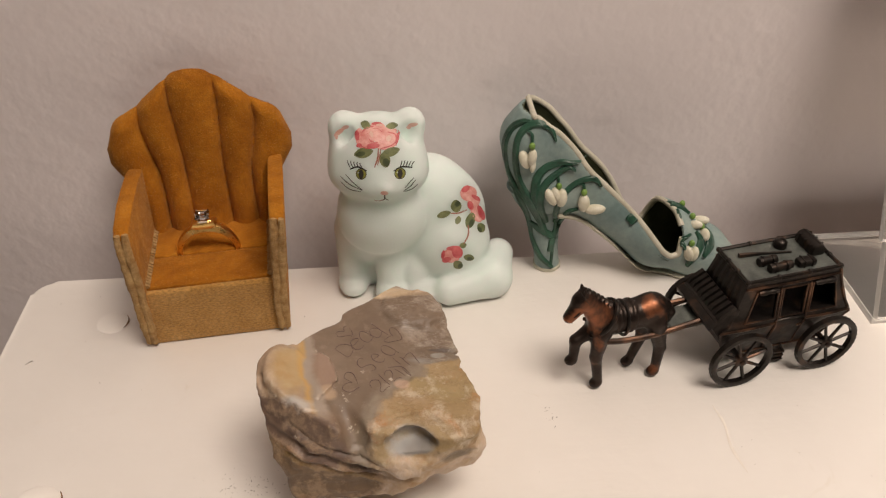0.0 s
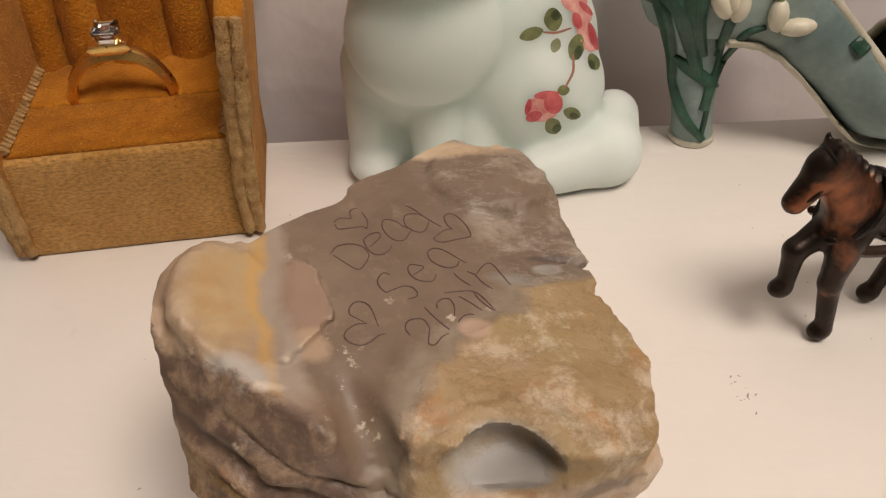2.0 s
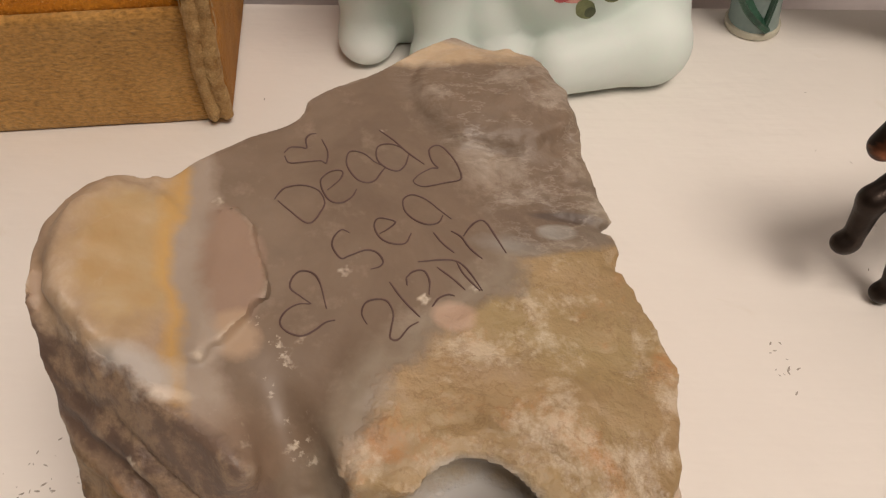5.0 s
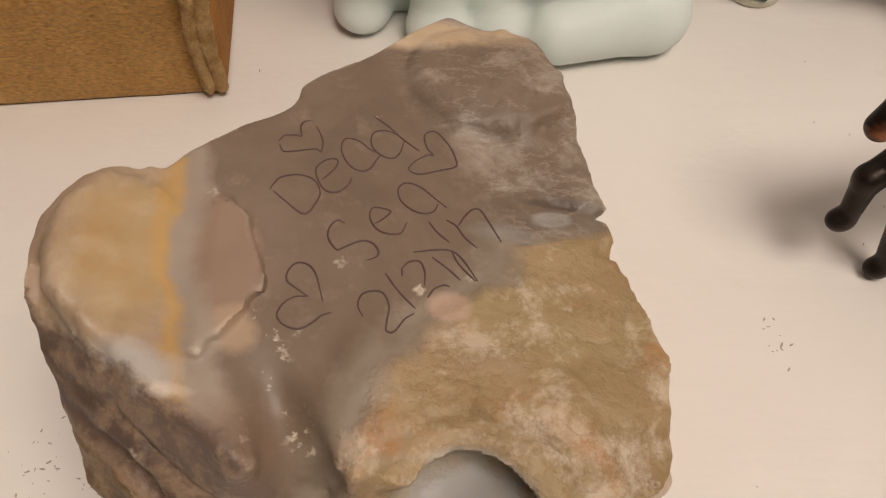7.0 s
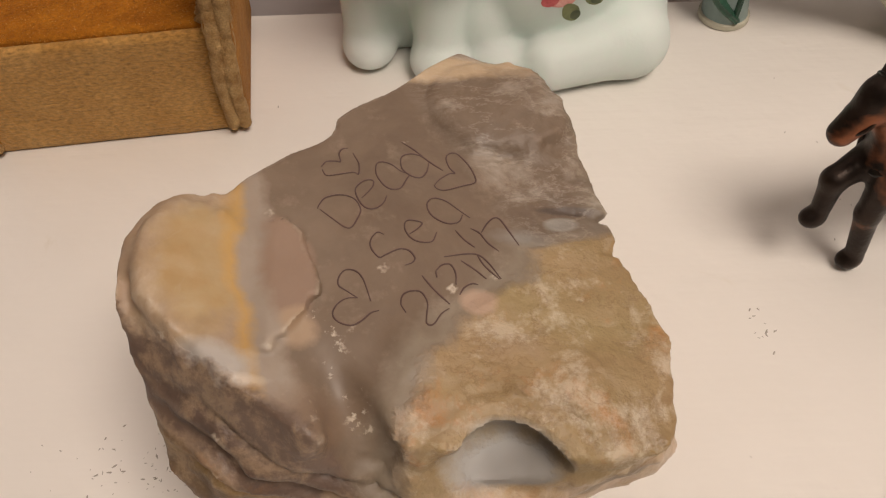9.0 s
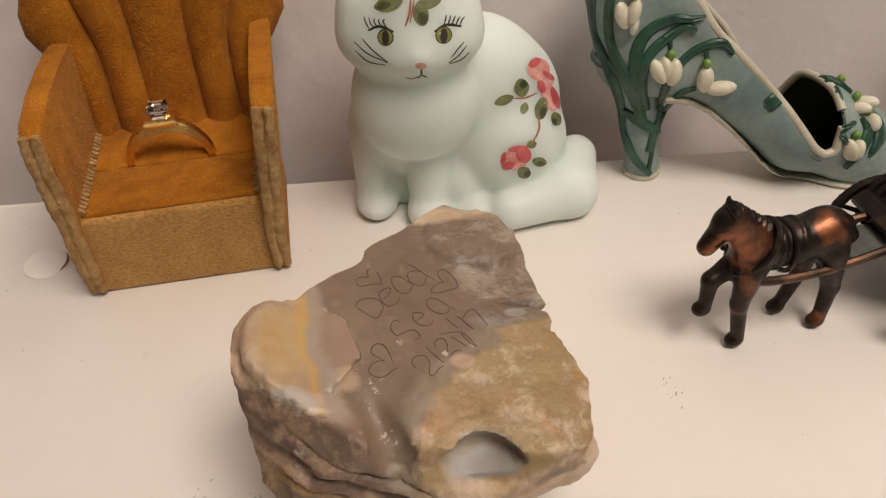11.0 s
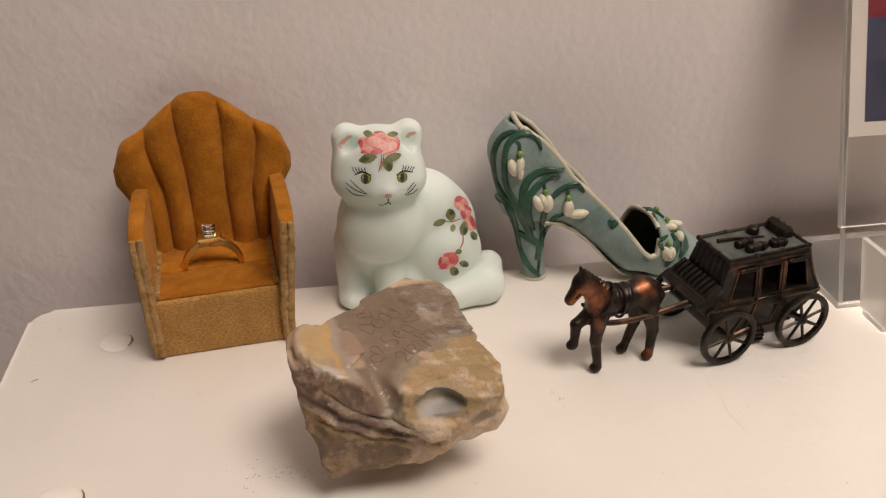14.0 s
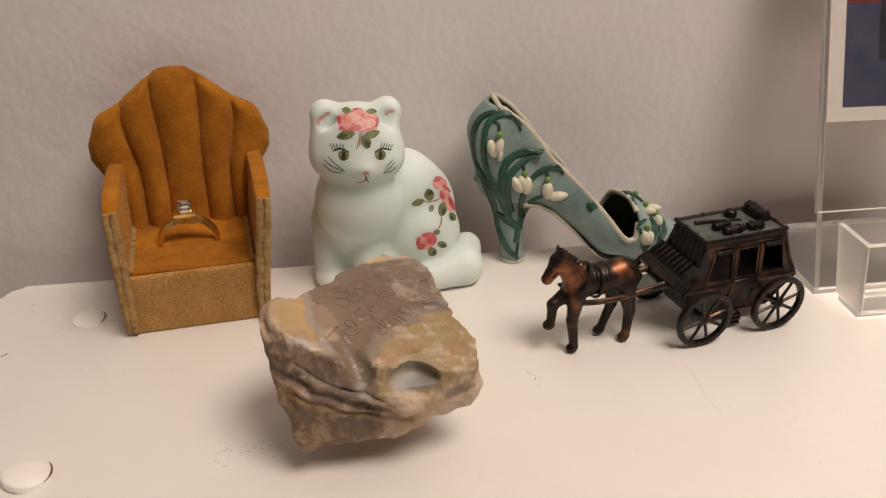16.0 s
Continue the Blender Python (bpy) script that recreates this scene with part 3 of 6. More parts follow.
def stone_field(x, y, z):
    p = (x + STONE_AT[0], y + STONE_AT[1], z)
    f = stone_base(p)
    near = np.abs(f) < 3.5
    f[near] += stone_relief(tuple(c[near] for c in p))
    return f


from mathutils.bvhtree import BVHTree


def make_stone():
    verts, quads = skin(stone_field, (-34, -34, -1.5), (30, 32, 45), 0.4)
    verts[:, 2] = np.maximum(verts[:, 2], 0.0)
    stone = thing("agate_stone", *STONE_AT, 0, 0, "rough grey and tan agate stone with pen writing on top", "stone")
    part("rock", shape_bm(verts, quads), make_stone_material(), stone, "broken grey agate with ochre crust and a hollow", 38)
    tree = BVHTree.FromPolygons([tuple(v) for v in verts], quads)
    ink = surface("brown_ink", (0.07, 0.036, 0.03), (0.11, 0.062, 0.052), 300, 0.5)
    return stone, tree, ink


stone, stone_tree, ink = make_stone()


# pen lines on the top: two words, a date and three hearts, each line drawn in plan
INK = [
    ('heart', [[(-10.6, 8.5), (-10.1, 9.2), (-9.1, 9.3), (-8.6, 9.3), (-8.8, 10.4), (-8.5, 11.1), (-7.9, 11.3)], [(-7.3, 10.6), (-6.6, 9.1), (-6.6, 7.7), (-7.2, 7.9), (-8.7, 7.5), (-10.0, 7.3), (-10.5, 8.1)]]),
    ('letter', [[(-10.4, 2.7), (-9.2, 1.7), (-7.4, 0.4), (-6.5, 1.9), (-6.3, 3.1), (-7.0, 4.4), (-8.4, 4.8), (-9.9, 4.3), (-10.5, 3.4), (-10.7, 2.8)]]),
    ('letter', [[(-6.2, 4.5), (-5.2, 5.9), (-5.0, 6.8), (-5.5, 7.0), (-6.3, 6.6), (-6.9, 5.6), (-6.5, 4.2), (-5.7, 3.2), (-4.7, 3.2), (-3.9, 4.1), (-3.6, 5.1)]]),
    ('letter', [[(-1.1, 8.4), (-2.2, 8.8), (-3.1, 9.5), (-4.1, 9.7), (-4.7, 9.3), (-4.7, 7.8), (-3.9, 6.5), (-3.0, 6.1), (-2.1, 6.5), (-1.5, 7.7), (-1.1, 8.4)]]),
    ('letter', [[(-2.0, 12.8), (-0.5, 11.7), (0.9, 10.4), (2.5, 9.2)], [(1.0, 10.3), (0.1, 11.0), (-1.0, 11.2), (-2.0, 10.7), (-2.0, 9.2), (-1.1, 8.3), (0.0, 8.1), (0.7, 8.9), (1.0, 10.3)]]),
    ('heart', [[(1.5, 7.2), (2.1, 8.0), (3.2, 8.8), (3.8, 8.9), (3.2, 9.7), (2.9, 11.1), (3.4, 11.8), (4.2, 11.7), (5.3, 10.3), (5.9, 9.0), (6.0, 7.8), (4.6, 7.2), (2.7, 6.6), (1.8, 6.8), (1.5, 7.2)]]),
    ('letter', [[(-3.8, -0.1), (-4.5, 0.1), (-5.1, -0.8), (-5.1, -1.9), (-4.3, -3.0), (-3.6, -2.6), (-2.3, -1.8), (-1.3, -1.9), (-0.7, -2.7), (-0.9, -3.3), (-1.7, -3.7)]]),
    ('letter', [[(-1.2, 0.3), (-0.5, 1.0), (0.1, 1.9), (-0.5, 2.2), (-1.5, 2.1), (-1.7, 1.0), (-1.1, -0.2), (-0.1, -0.7), (1.1, -0.5), (1.6, 0.8)]]),
    ('letter', [[(5.2, 2.8), (4.1, 3.8), (2.7, 5.1), (1.4, 5.5), (0.7, 4.8), (0.9, 3.5), (1.8, 2.5), (3.0, 2.0), (4.0, 2.3), (4.4, 3.2)]]),
    ('stroke', [[(3.6, 1.1), (4.4, 0.0), (5.5, -1.0)]]),
    ('digit', [[(5.2, 1.4), (6.1, 0.8), (6.9, -0.4), (8.0, -1.4)], [(6.3, 0.9), (6.9, 2.0), (7.7, 2.9), (8.4, 2.8), (9.3, 1.3), (10.2, -0.4)]]),
    ('heart', [[(-6.3, -7.8), (-7.3, -7.1), (-8.2, -6.4), (-8.2, -5.4), (-7.6, -4.6), (-6.6, -4.7), (-5.8, -5.7), (-5.0, -8.2)], [(-6.3, -7.8), (-7.4, -7.9), (-8.3, -8.7), (-8.6, -9.8), (-8.0, -10.6), (-6.8, -10.9), (-5.8, -10.3), (-5.0, -9.5), (-4.2, -9.2)]]),
    ('digit', [[(-1.6, -9.4), (-2.1, -8.4), (-1.9, -7.3), (-1.1, -6.8), (-0.1, -6.9), (0.5, -8.1), (0.4, -9.5), (0.4, -10.6), (1.0, -10.6), (1.8, -9.3), (2.6, -8.6)]]),
    ('slash', [[(0.0, -4.9), (1.2, -6.6), (2.7, -8.1)]]),
    ('digit', [[(1.4, -4.3), (2.0, -3.5), (2.9, -3.3), (3.4, -4.3), (3.4, -5.7)], [(1.4, -4.3), (1.5, -5.1)]]),
    ('digit', [[(2.3, -2.4), (4.2, -1.9), (5.7, -1.9), (6.8, -2.9), (8.0, -4.9)], [(4.0, -2.7), (5.3, -3.7), (6.5, -4.9)], [(5.7, -1.9), (6.4, -3.3), (7.8, -4.9)]]),
    ('loop', [[(3.7, -6.9), (4.2, -6.0), (5.0, -5.5), (5.6, -5.6)]]),
]


def make_inscription():
    for name, lines in INK:
        bm = bmesh.new()
        for pts in lines:
            path = []
            for q in curve_points([(x, y, 60) for x, y in pts], len(pts) * 5):
                hit, normal, _, _ = stone_tree.ray_cast(q, Vector((0, 0, -1)))
                if hit is not None:
                    path.append(hit + Vector((0, 0, 0.02)))
            tube(bm, path, [0.06, 0.10, 0.085, 0.105, 0.06], 5, 0, 0.6)
        part(name, bm, ink, stone, "thin brown pen line")


make_inscription()


# ---- the glass cat ----
CAT_AT = (6.0, -8.0)


def cat_field(x, y, z):
    x, y = x + CAT_AT[0], y + CAT_AT[1]
    p = (x, y, z)
    f = egg(p, (-1.8, -5.0, 27), (14.3, 12.5, 21.0), (6, 4, 0))                     # chest
    f = melt(f, egg(p, (13, -1.5, 24), (20, 12.5, 18.5), (0, 42, 0)), 6)             # back
    f = melt(f, egg(p, (13.5, -1.0, 33.5), (10, 9.5, 10)), 4)
    f = melt(f, egg(p, (-6, -5.0, 6), (8, 6, 10)), 2)
    f = melt(f, egg(p, (-1.6, -13.4, 31.0), (14.0, 9.6, 14.0), (6, 0, 0)), 1.4)      # full bib
    f = melt(f, egg(p, (8.5, -9.5, 7), (7, 7.5, 9)), 3)
    f = melt(f, egg(p, (19.8, -6.8, 15), (13.5, 12.2, 14.6), (0, 12, 0)), 1.8)           # haunch
    f = melt(f, limb(p, (-12.4, -6, 22), (-12.4, -8.8, 4.0), 5.2, 4.8), 2.0)          # front legs
    f = melt(f, limb(p, (0.5, -9.5, 22), (0.3, -13.6, 4.0), 6.0, 4.8), 1.2)
    f = melt(f, egg(p, (-12.5, -11.4, 3.0), (5.0, 6.0, 3.6)), 1.5)                   # paws
    f = melt(f, egg(p, (0.0, -16.4, 3.0), (5.4, 6.0, 3.6)), 1.5)
    f = melt(f, egg(p, (12.5, -17.0, 3.2), (7.0, 5.6, 3.8)), 2)
    tail = melt(limb(p, (36.5, -4.5, 7.0), (33.0, -15.8, 5.9), 5.2, 6.7), limb(p, (33.0, -15.8, 5.9), (19.0, -20.2, 4.8), 6.7, 5.0), 2)
    f = melt(f, tail, 1.6)
    head = egg(p, (-1.8, -10.5, 52.0), (14.6, 13.0, 12.4))
    head = melt(head, egg(p, (-0.8, -19.0, 47.8), (8.6, 7.0, 5.6)), 4)               # muzzle
    head = melt(head, egg(p, (-8.4, -14.6, 48.0), (7.8, 7.2, 6.2)), 4)               # cheeks
    head = melt(head, egg(p, (6.0, -14.8, 48.0), (7.2, 7.2, 6.2)), 4)
    head = melt(head, egg(p, (0.0, -25.2, 48.6), (1.9, 1.5, 1.3)), 1.6)               # nose
    head = melt(head, egg(p, (-11.0, -9.4, 60.6), (4.9, 4.4, 5.2), (0, -14, 10)), 3)  # ears
    head = melt(head, egg(p, (8.2, -9.4, 60.8), (4.8, 4.4, 5.2), (0, 14, -10)), 3)
    head = carve(head, egg(p, (-10.6, -14.6, 60.6), (2.8, 2.0, 3.4), (0, -14, 10)), 2)
    head = carve(head, egg(p, (7.8, -14.6, 60.8), (2.8, 2.0, 3.4), (0, 14, -10)), 2)
    f = melt(f, head, 5.0)
    return -melt(-f, z + 0.0, 0.8)


def painted_patch(bm, tree, painter, right, up, centre, at, rad, turn=0.0, slot=1, tip=0.0, lift=0.06, rings=3, seg=18):
    """A thin coat of paint on a surface: an oval (or leaf, with a tip) laid on by rays from the painter."""
    a, b = at
    ct, st = math.cos(radians(turn)), math.sin(radians(turn))
    rows = []
    for k in range(rings + 1):
        row = []
        for j in range(seg if k else 1):
            q = 2 * math.pi * j / seg
            u, v = rad[0] * math.cos(q) * k / rings, rad[1] * math.sin(q) * k / rings
            if tip:
                v *= 1 - tip * abs(math.cos(q)) ** 3
            target = centre + right * (a + u * ct - v * st) + up * (b + u * st + v * ct)
            hit, normal, _, _ = tree.ray_cast(painter, (target - painter).normalized())
            if hit is None:
                return
            if normal.dot(target - painter) > 0:
                normal = -normal
            row.append(bm.verts.new(hit + normal * lift))
        rows.append(row)
    for j in range(seg):
        n = (j + 1) % seg
        for f in [(rows[0][0], rows[1][j], rows[1][n])] + [(rows[k][j], rows[k + 1][j], rows[k + 1][n], rows[k][n]) for k in range(1, rings)]:
            bm.faces.new(f).material_index = slot


def painted_line(bm, tree, painter, right, up, centre, pts, width, slot, n=9, lift=0.08):
    line = [p for p in curve_points([(a, b, 0) for a, b in pts], n)]
    prev = None
    for i, p in enumerate(line):
        d = (line[min(i + 1, n - 1)] - line[max(i - 1, 0)]).normalized()
        w = width * (0.35 + 0.65 * math.sin(math.pi * (0.12 + 0.76 * i / (n - 1))))
        pair = []
        for s in (-1, 1):
            target = centre + right * (p.x - s * d.y * w) + up * (p.y + s * d.x * w)
            hit, normal, _, _ = tree.ray_cast(painter, (target - painter).normalized())
            if hit is None:
                return
            if normal.dot(target - painter) > 0:
                normal = -normal
            pair.append(bm.verts.new(hit + normal * lift))
        if prev:
            bm.faces.new((prev[0], prev[1], pair[1], pair[0])).material_index = slot
        prev = pair


def make_cat():
    verts, quads = skin(cat_field, (-27, -24, -1.5), (42, 24, 64 + 6), 0.75)
    verts[:, 2] = np.maximum(verts[:, 2], 0.0)
    tree = BVHTree.FromPolygons([tuple(v) for v in verts], quads)
    bm = shape_bm(verts, quads)
    m, t, b = nodes("frosted_mint_glass")
    p = place(t)
    t.links.new(ramp(t, noise_tex(t, 60, 4, 0.6, p), [(0.3, (0.655, 0.745, 0.70)), (0.7, (0.71, 0.79, 0.75))]), b.inputs["Base Color"])
    b.inputs["Roughness"].default_value = 0.58
    b.inputs["Subsurface Weight"].default_value = 0.75
    b.inputs["Subsurface Radius"].default_value = (0.010, 0.012, 0.011)
    b.inputs["Subsurface Scale"].default_value = 1.0
    bump(t, b, noise_tex(t, 1500, 2, 0.5, p), 0.00006, 0.6)
    paint = lambda name, low, high: surface(name, low, high, 330, 0.5, 0, 0.2)
    mats = [m, paint("pink_paint", (0.60, 0.17, 0.15), (0.84, 0.50, 0.44)), paint("rose_paint", (0.45, 0.045, 0.06), (0.68, 0.17, 0.17)),
            paint("leaf_paint", (0.10, 0.12, 0.045), (0.24, 0.26, 0.11)), paint("dark_leaf_paint", (0.035, 0.05, 0.02), (0.10, 0.12, 0.05)),
            paint("black_line_paint", (0.02, 0.018, 0.015), (0.04, 0.035, 0.03)), paint("olive_eye_paint", (0.16, 0.16, 0.03), (0.30, 0.30, 0.06)),
            paint("blush_paint", (0.72, 0.36, 0.28), (0.74, 0.55, 0.47)), paint("stem_paint", (0.30, 0.10, 0.07), (0.42, 0.2, 0.14))]
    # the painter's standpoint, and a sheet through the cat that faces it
    painter = Vector((-14.8 - CAT_AT[0], -260.8 - CAT_AT[1], 160.1))
    ahead = Vector((0.1379, 0.8584, -0.4941))
    right = ahead.cross(Vector((0, 0, 1))).normalized()
    up = right.cross(ahead)
    centre = painter + ahead * 290
    k = 290 / 1505.6
    at = lambda px, py: ((px - 784) * k, (441 - py) * k)
    patch = lambda px, py, rx, ry, turn, slot, tip=0.0, lift=0.06: painted_patch(bm, tree, painter, right, up, centre, at(px, py), (rx * k, ry * k), turn, slot, tip, lift)
    line = lambda pts, w, slot: painted_line(bm, tree, painter, right, up, centre, [at(*q) for q in pts], w * k, slot)
    # forehead rose
    for q in ((610, 247, 9, 16, 15), (664, 246, 10, 15, -10), (620, 256, 14, 8, 10), (648, 256, 15, 8, -5), (637, 230, 14, 8, 0), (622, 238, 12, 10, 30), (652, 240, 13, 11, -20)):
        patch(*q, 1, 0, 0.05)
    for q in ((634, 241, 12, 10, 0), (645, 247, 8, 7, 20)):
        patch(*q, 1, 0, 0.1)
    for q in ((604, 243, 4, 8, 10), (632, 258, 11, 4.5, 5), (671, 246, 2.6, 9, -8), (636, 224, 9, 2.4, 0), (608, 258, 5, 3, 20)):
        patch(*q, 2, 0, 0.12)
    for q in ((616, 270, 17, 8.5, 14, 3, 0.5), (661, 268, 16, 7.5, 18, 3, 0.5), (652, 281, 9, 13, 14, 3, 0.3), (617, 226, 9, 6, -15, 3, 0.5), (661, 227, 10, 5, 5, 3, 0.5),
              (611, 272, 9, 4, 14, 4, 0.5), (654, 285, 6, 7, 14, 4, 0.3)):
        patch(*q[:6], q[6], 0.08 if q[5] == 3 else 0.12)
    for pts in ([(622, 238), (627, 250), (641, 252), (650, 241)], [(612, 237), (620, 230), (631, 228)], [(655, 236), (668, 241), (670, 258)], [(606, 256), (620, 262), (635, 261)], [(645, 262), (660, 258), (669, 252)], [(624, 236), (634, 231), (646, 236)]):
        line(pts, 1.1, 2)
    for q in ((628, 240, 3, 5, 20), (657, 246, 4, 5, -10), (640, 226, 5, 2, 0)):
        patch(*q, 7, 0, 0.14)
    line([(641, 262), (640, 278), (635, 294)], 1.4, 8)
    line([(645, 262), (643, 276), (640, 290)], 1.0, 8)
    # eyes, lashes, whiskers and mouth
    for ex, ey in ((612.5, 306), (677.5, 304)):
        patch(ex, ey, 9.4, 9.6, 0, 5, 0, 0.06)
        patch(ex, ey, 8.2, 8.4, 0, 6, 0, 0.09)
        patch(ex, ey + 0.3, 4.2, 8.0, 0, 5, 0, 0.12)
        patch(ex - 4.5, ey - 2, 1.3, 1.3, 0, 0, 0, 0.15)
    line([(593, 299), (606, 294), (622, 300)], 1.6, 5)
    line([(667, 300), (680, 293), (697, 295)], 1.6, 5)
    for d in range(5):
        line([(594 + d * 5, 297 - d * 0.5), (590 + d * 5.0, 290 - d * 0.3), (588 + d * 6, 284 + d * 0.6)], 0.8, 5)
        line([(677 + d * 4.5, 294), (679 + d * 4.6, 288), (680 + d * 5, 282 + d * 0.8)], 0.8, 5)
    for pts in ([(576, 312), (592, 325), (614, 334)], [(585, 308), (598, 321), (615, 334)], [(577, 322), (592, 334), (612, 337)], [(703, 316), (694, 327), (683, 335)], [(706, 324), (697, 332), (684, 336)], [(700, 312), (693, 320), (686, 329)]):
        line(pts, 0.8, 5)
    patch(652.5, 337, 6.5, 4.0, 0, 7, 0, 0.05)
    line([(652.5, 341), (652.5, 349)], 1.3, 5)
    line([(652.5, 348), (649, 351), (645, 352)], 1.2, 5)
    line([(652.5, 348), (655.5, 350), (658, 352)], 1.2, 5)
    line([(634, 352), (642, 353.5), (650, 350)], 0.8, 8)
    for q in ((572, 240, 11, 4, 38), (567, 247, 3, 6, 10), (582, 232, 7, 3.5, 20), (695, 226, 9, 3.5, 12), (688, 231, 4, 3, 0)):
        patch(*q, 7, 0.3, 0.05)
    # roses on the back and haunch
    for q in ((785, 352, 12, 14, 55), (800, 385, 9, 17, 25), (794, 366, 10, 10, 0)):
        patch(*q, 1, 0, 0.06)
    for q in ((780, 344, 7, 5, 30), (789, 372, 4.5, 8, 20), (806, 386, 4, 14, 22), (797, 360, 9, 3, -40)):
        patch(*q, 2, 0, 0.12)
    for q in ((766, 372, 9, 11, 10, 3), (746, 386, 12, 6, 20, 3), (770, 396, 5, 7, -15, 3), (790, 397, 8, 13, -12, 3), (808, 410, 6, 8.5, 30, 3), (768, 368, 5, 5, 0, 4), (792, 402, 4, 7, -10, 4), (806, 413, 3, 5, 30, 4)):
        patch(*q, 0.35, 0.07 if q[5] == 3 else 0.11)
    line([(757, 384), (770, 384), (784, 379)], 1.2, 8)
    line([(787, 404), (788, 420), (781, 436)], 1.3, 8)
    for q in ((755, 457, 11, 11, 10), (766, 450, 14, 11, 10), (762, 462, 13, 7, 10)):
        patch(*q, 1, 0, 0.06)
    for q in ((771, 451, 9, 10, 20), (764, 443, 12, 4, 8), (753, 464, 8, 5, 20), (747, 455, 3, 8, -10)):
        patch(*q, 2, 0, 0.12)
    for q in ((772, 473, 8, 8.5, 40, 3), (790, 460, 9, 6, -15, 3), (780, 438, 6, 5, 10, 3), (776, 475, 5, 4, 40, 4), (792, 462, 5, 3, -15, 4)):
        patch(*q, 0.3, 0.07 if q[5] == 3 else 0.11)
    ob = finish(new("cat_figurine", mesh_of("cat_figurine", bm)), mats, 70)
    ob.matrix_world = pose(CAT_AT[0] * MM, CAT_AT[1] * MM, 0)
    return tagged(ob, "frosted mint-white glass sitting cat figurine painted with pink roses", "figurine")


make_cat()


# ---- the velvet chair and its ring ----
def make_velvet():
    m, t, b = nodes("gold_velvet")
    p = place(t)
    col = ramp(t, noise_tex(t, 120, 5, 0.65, p, 0.5), [(0.3, (0.35, 0.118, 0.008)), (0.55, (0.48, 0.180, 0.014)), (0.8, (0.62, 0.265, 0.028))])
    brushed = ramp(t, noise_tex(t, 45, 3, 0.5, p, 1.2), [(0.35, (0.76, 0.72, 0.66)), (0.62, (1.08, 1.08, 1.08))])
    col = mix(t, 1.0, col, brushed, "MULTIPLY")
    nap = ramp(t, noise_tex(t, 1700, 2, 0.6, p), [(0.3, (0.72,) * 3), (0.7, (1, 1, 1))])
    t.links.new(mix(t, 1.0, col, nap, "MULTIPLY"), b.inputs["Base Color"])
    b.inputs["Roughness"].default_value = 0.85
    b.inputs["Sheen Weight"].default_value = 0.2
    b.inputs["Sheen Roughness"].default_value = 0.45
    b.inputs["Sheen Tint"].default_value = (1.0, 0.72, 0.36, 1)
    b.inputs["Specular IOR Level"].default_value = 0.15
    weave = t.nodes.new("ShaderNodeTexVoronoi")
    weave.inputs["Scale"].default_value = 1900
    t.links.new(p, weave.inputs["Vector"])
    h = calc(t, "ADD", weave.outputs["Distance"], calc(t, "MULTIPLY", noise_tex(t, 2600, 3, 0.7, p), 1.2))
    bump(t, b, h, 0.00022, 0.7)
    return m


velvet = make_velvet()


def make_pile():
    m, t, b = nodes("velvet_pile")
    own = t.nodes.new("ShaderNodeNewGeometry").outputs["Random Per Island"]
    t.links.new(ramp(t, own, [(0.0, (0.25, 0.09, 0.009)), (0.6, (0.44, 0.19, 0.026)), (1.0, (0.66, 0.37, 0.10))]), b.inputs["Base Color"])
    b.inputs["Roughness"].default_value = 0.6
    return m


pile = make_pile()


def make_sheen_velvet():
    """Gold velvet in fine woven rows, the pale sheen of its nap painted in."""
    m, t, b = nodes("sheen_tan_velvet")
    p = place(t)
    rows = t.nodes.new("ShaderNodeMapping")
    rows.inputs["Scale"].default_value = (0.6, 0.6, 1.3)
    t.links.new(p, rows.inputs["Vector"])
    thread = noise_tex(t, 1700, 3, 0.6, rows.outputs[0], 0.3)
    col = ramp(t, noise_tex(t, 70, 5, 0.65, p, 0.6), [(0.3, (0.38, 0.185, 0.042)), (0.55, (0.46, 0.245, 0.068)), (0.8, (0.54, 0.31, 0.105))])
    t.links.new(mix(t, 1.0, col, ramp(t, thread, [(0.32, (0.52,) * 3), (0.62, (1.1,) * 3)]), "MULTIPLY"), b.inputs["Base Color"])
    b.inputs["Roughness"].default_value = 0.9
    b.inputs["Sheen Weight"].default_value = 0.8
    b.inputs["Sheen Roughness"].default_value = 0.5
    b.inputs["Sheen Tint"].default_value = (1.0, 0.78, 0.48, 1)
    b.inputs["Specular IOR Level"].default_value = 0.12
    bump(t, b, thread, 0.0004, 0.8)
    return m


sheen_velvet = make_sheen_velvet()
frayed = surface("frayed_cut_edge", (0.40, 0.205, 0.055), (0.72, 0.47, 0.20), 420, 0.9, 0, 0.45, 0.0006)


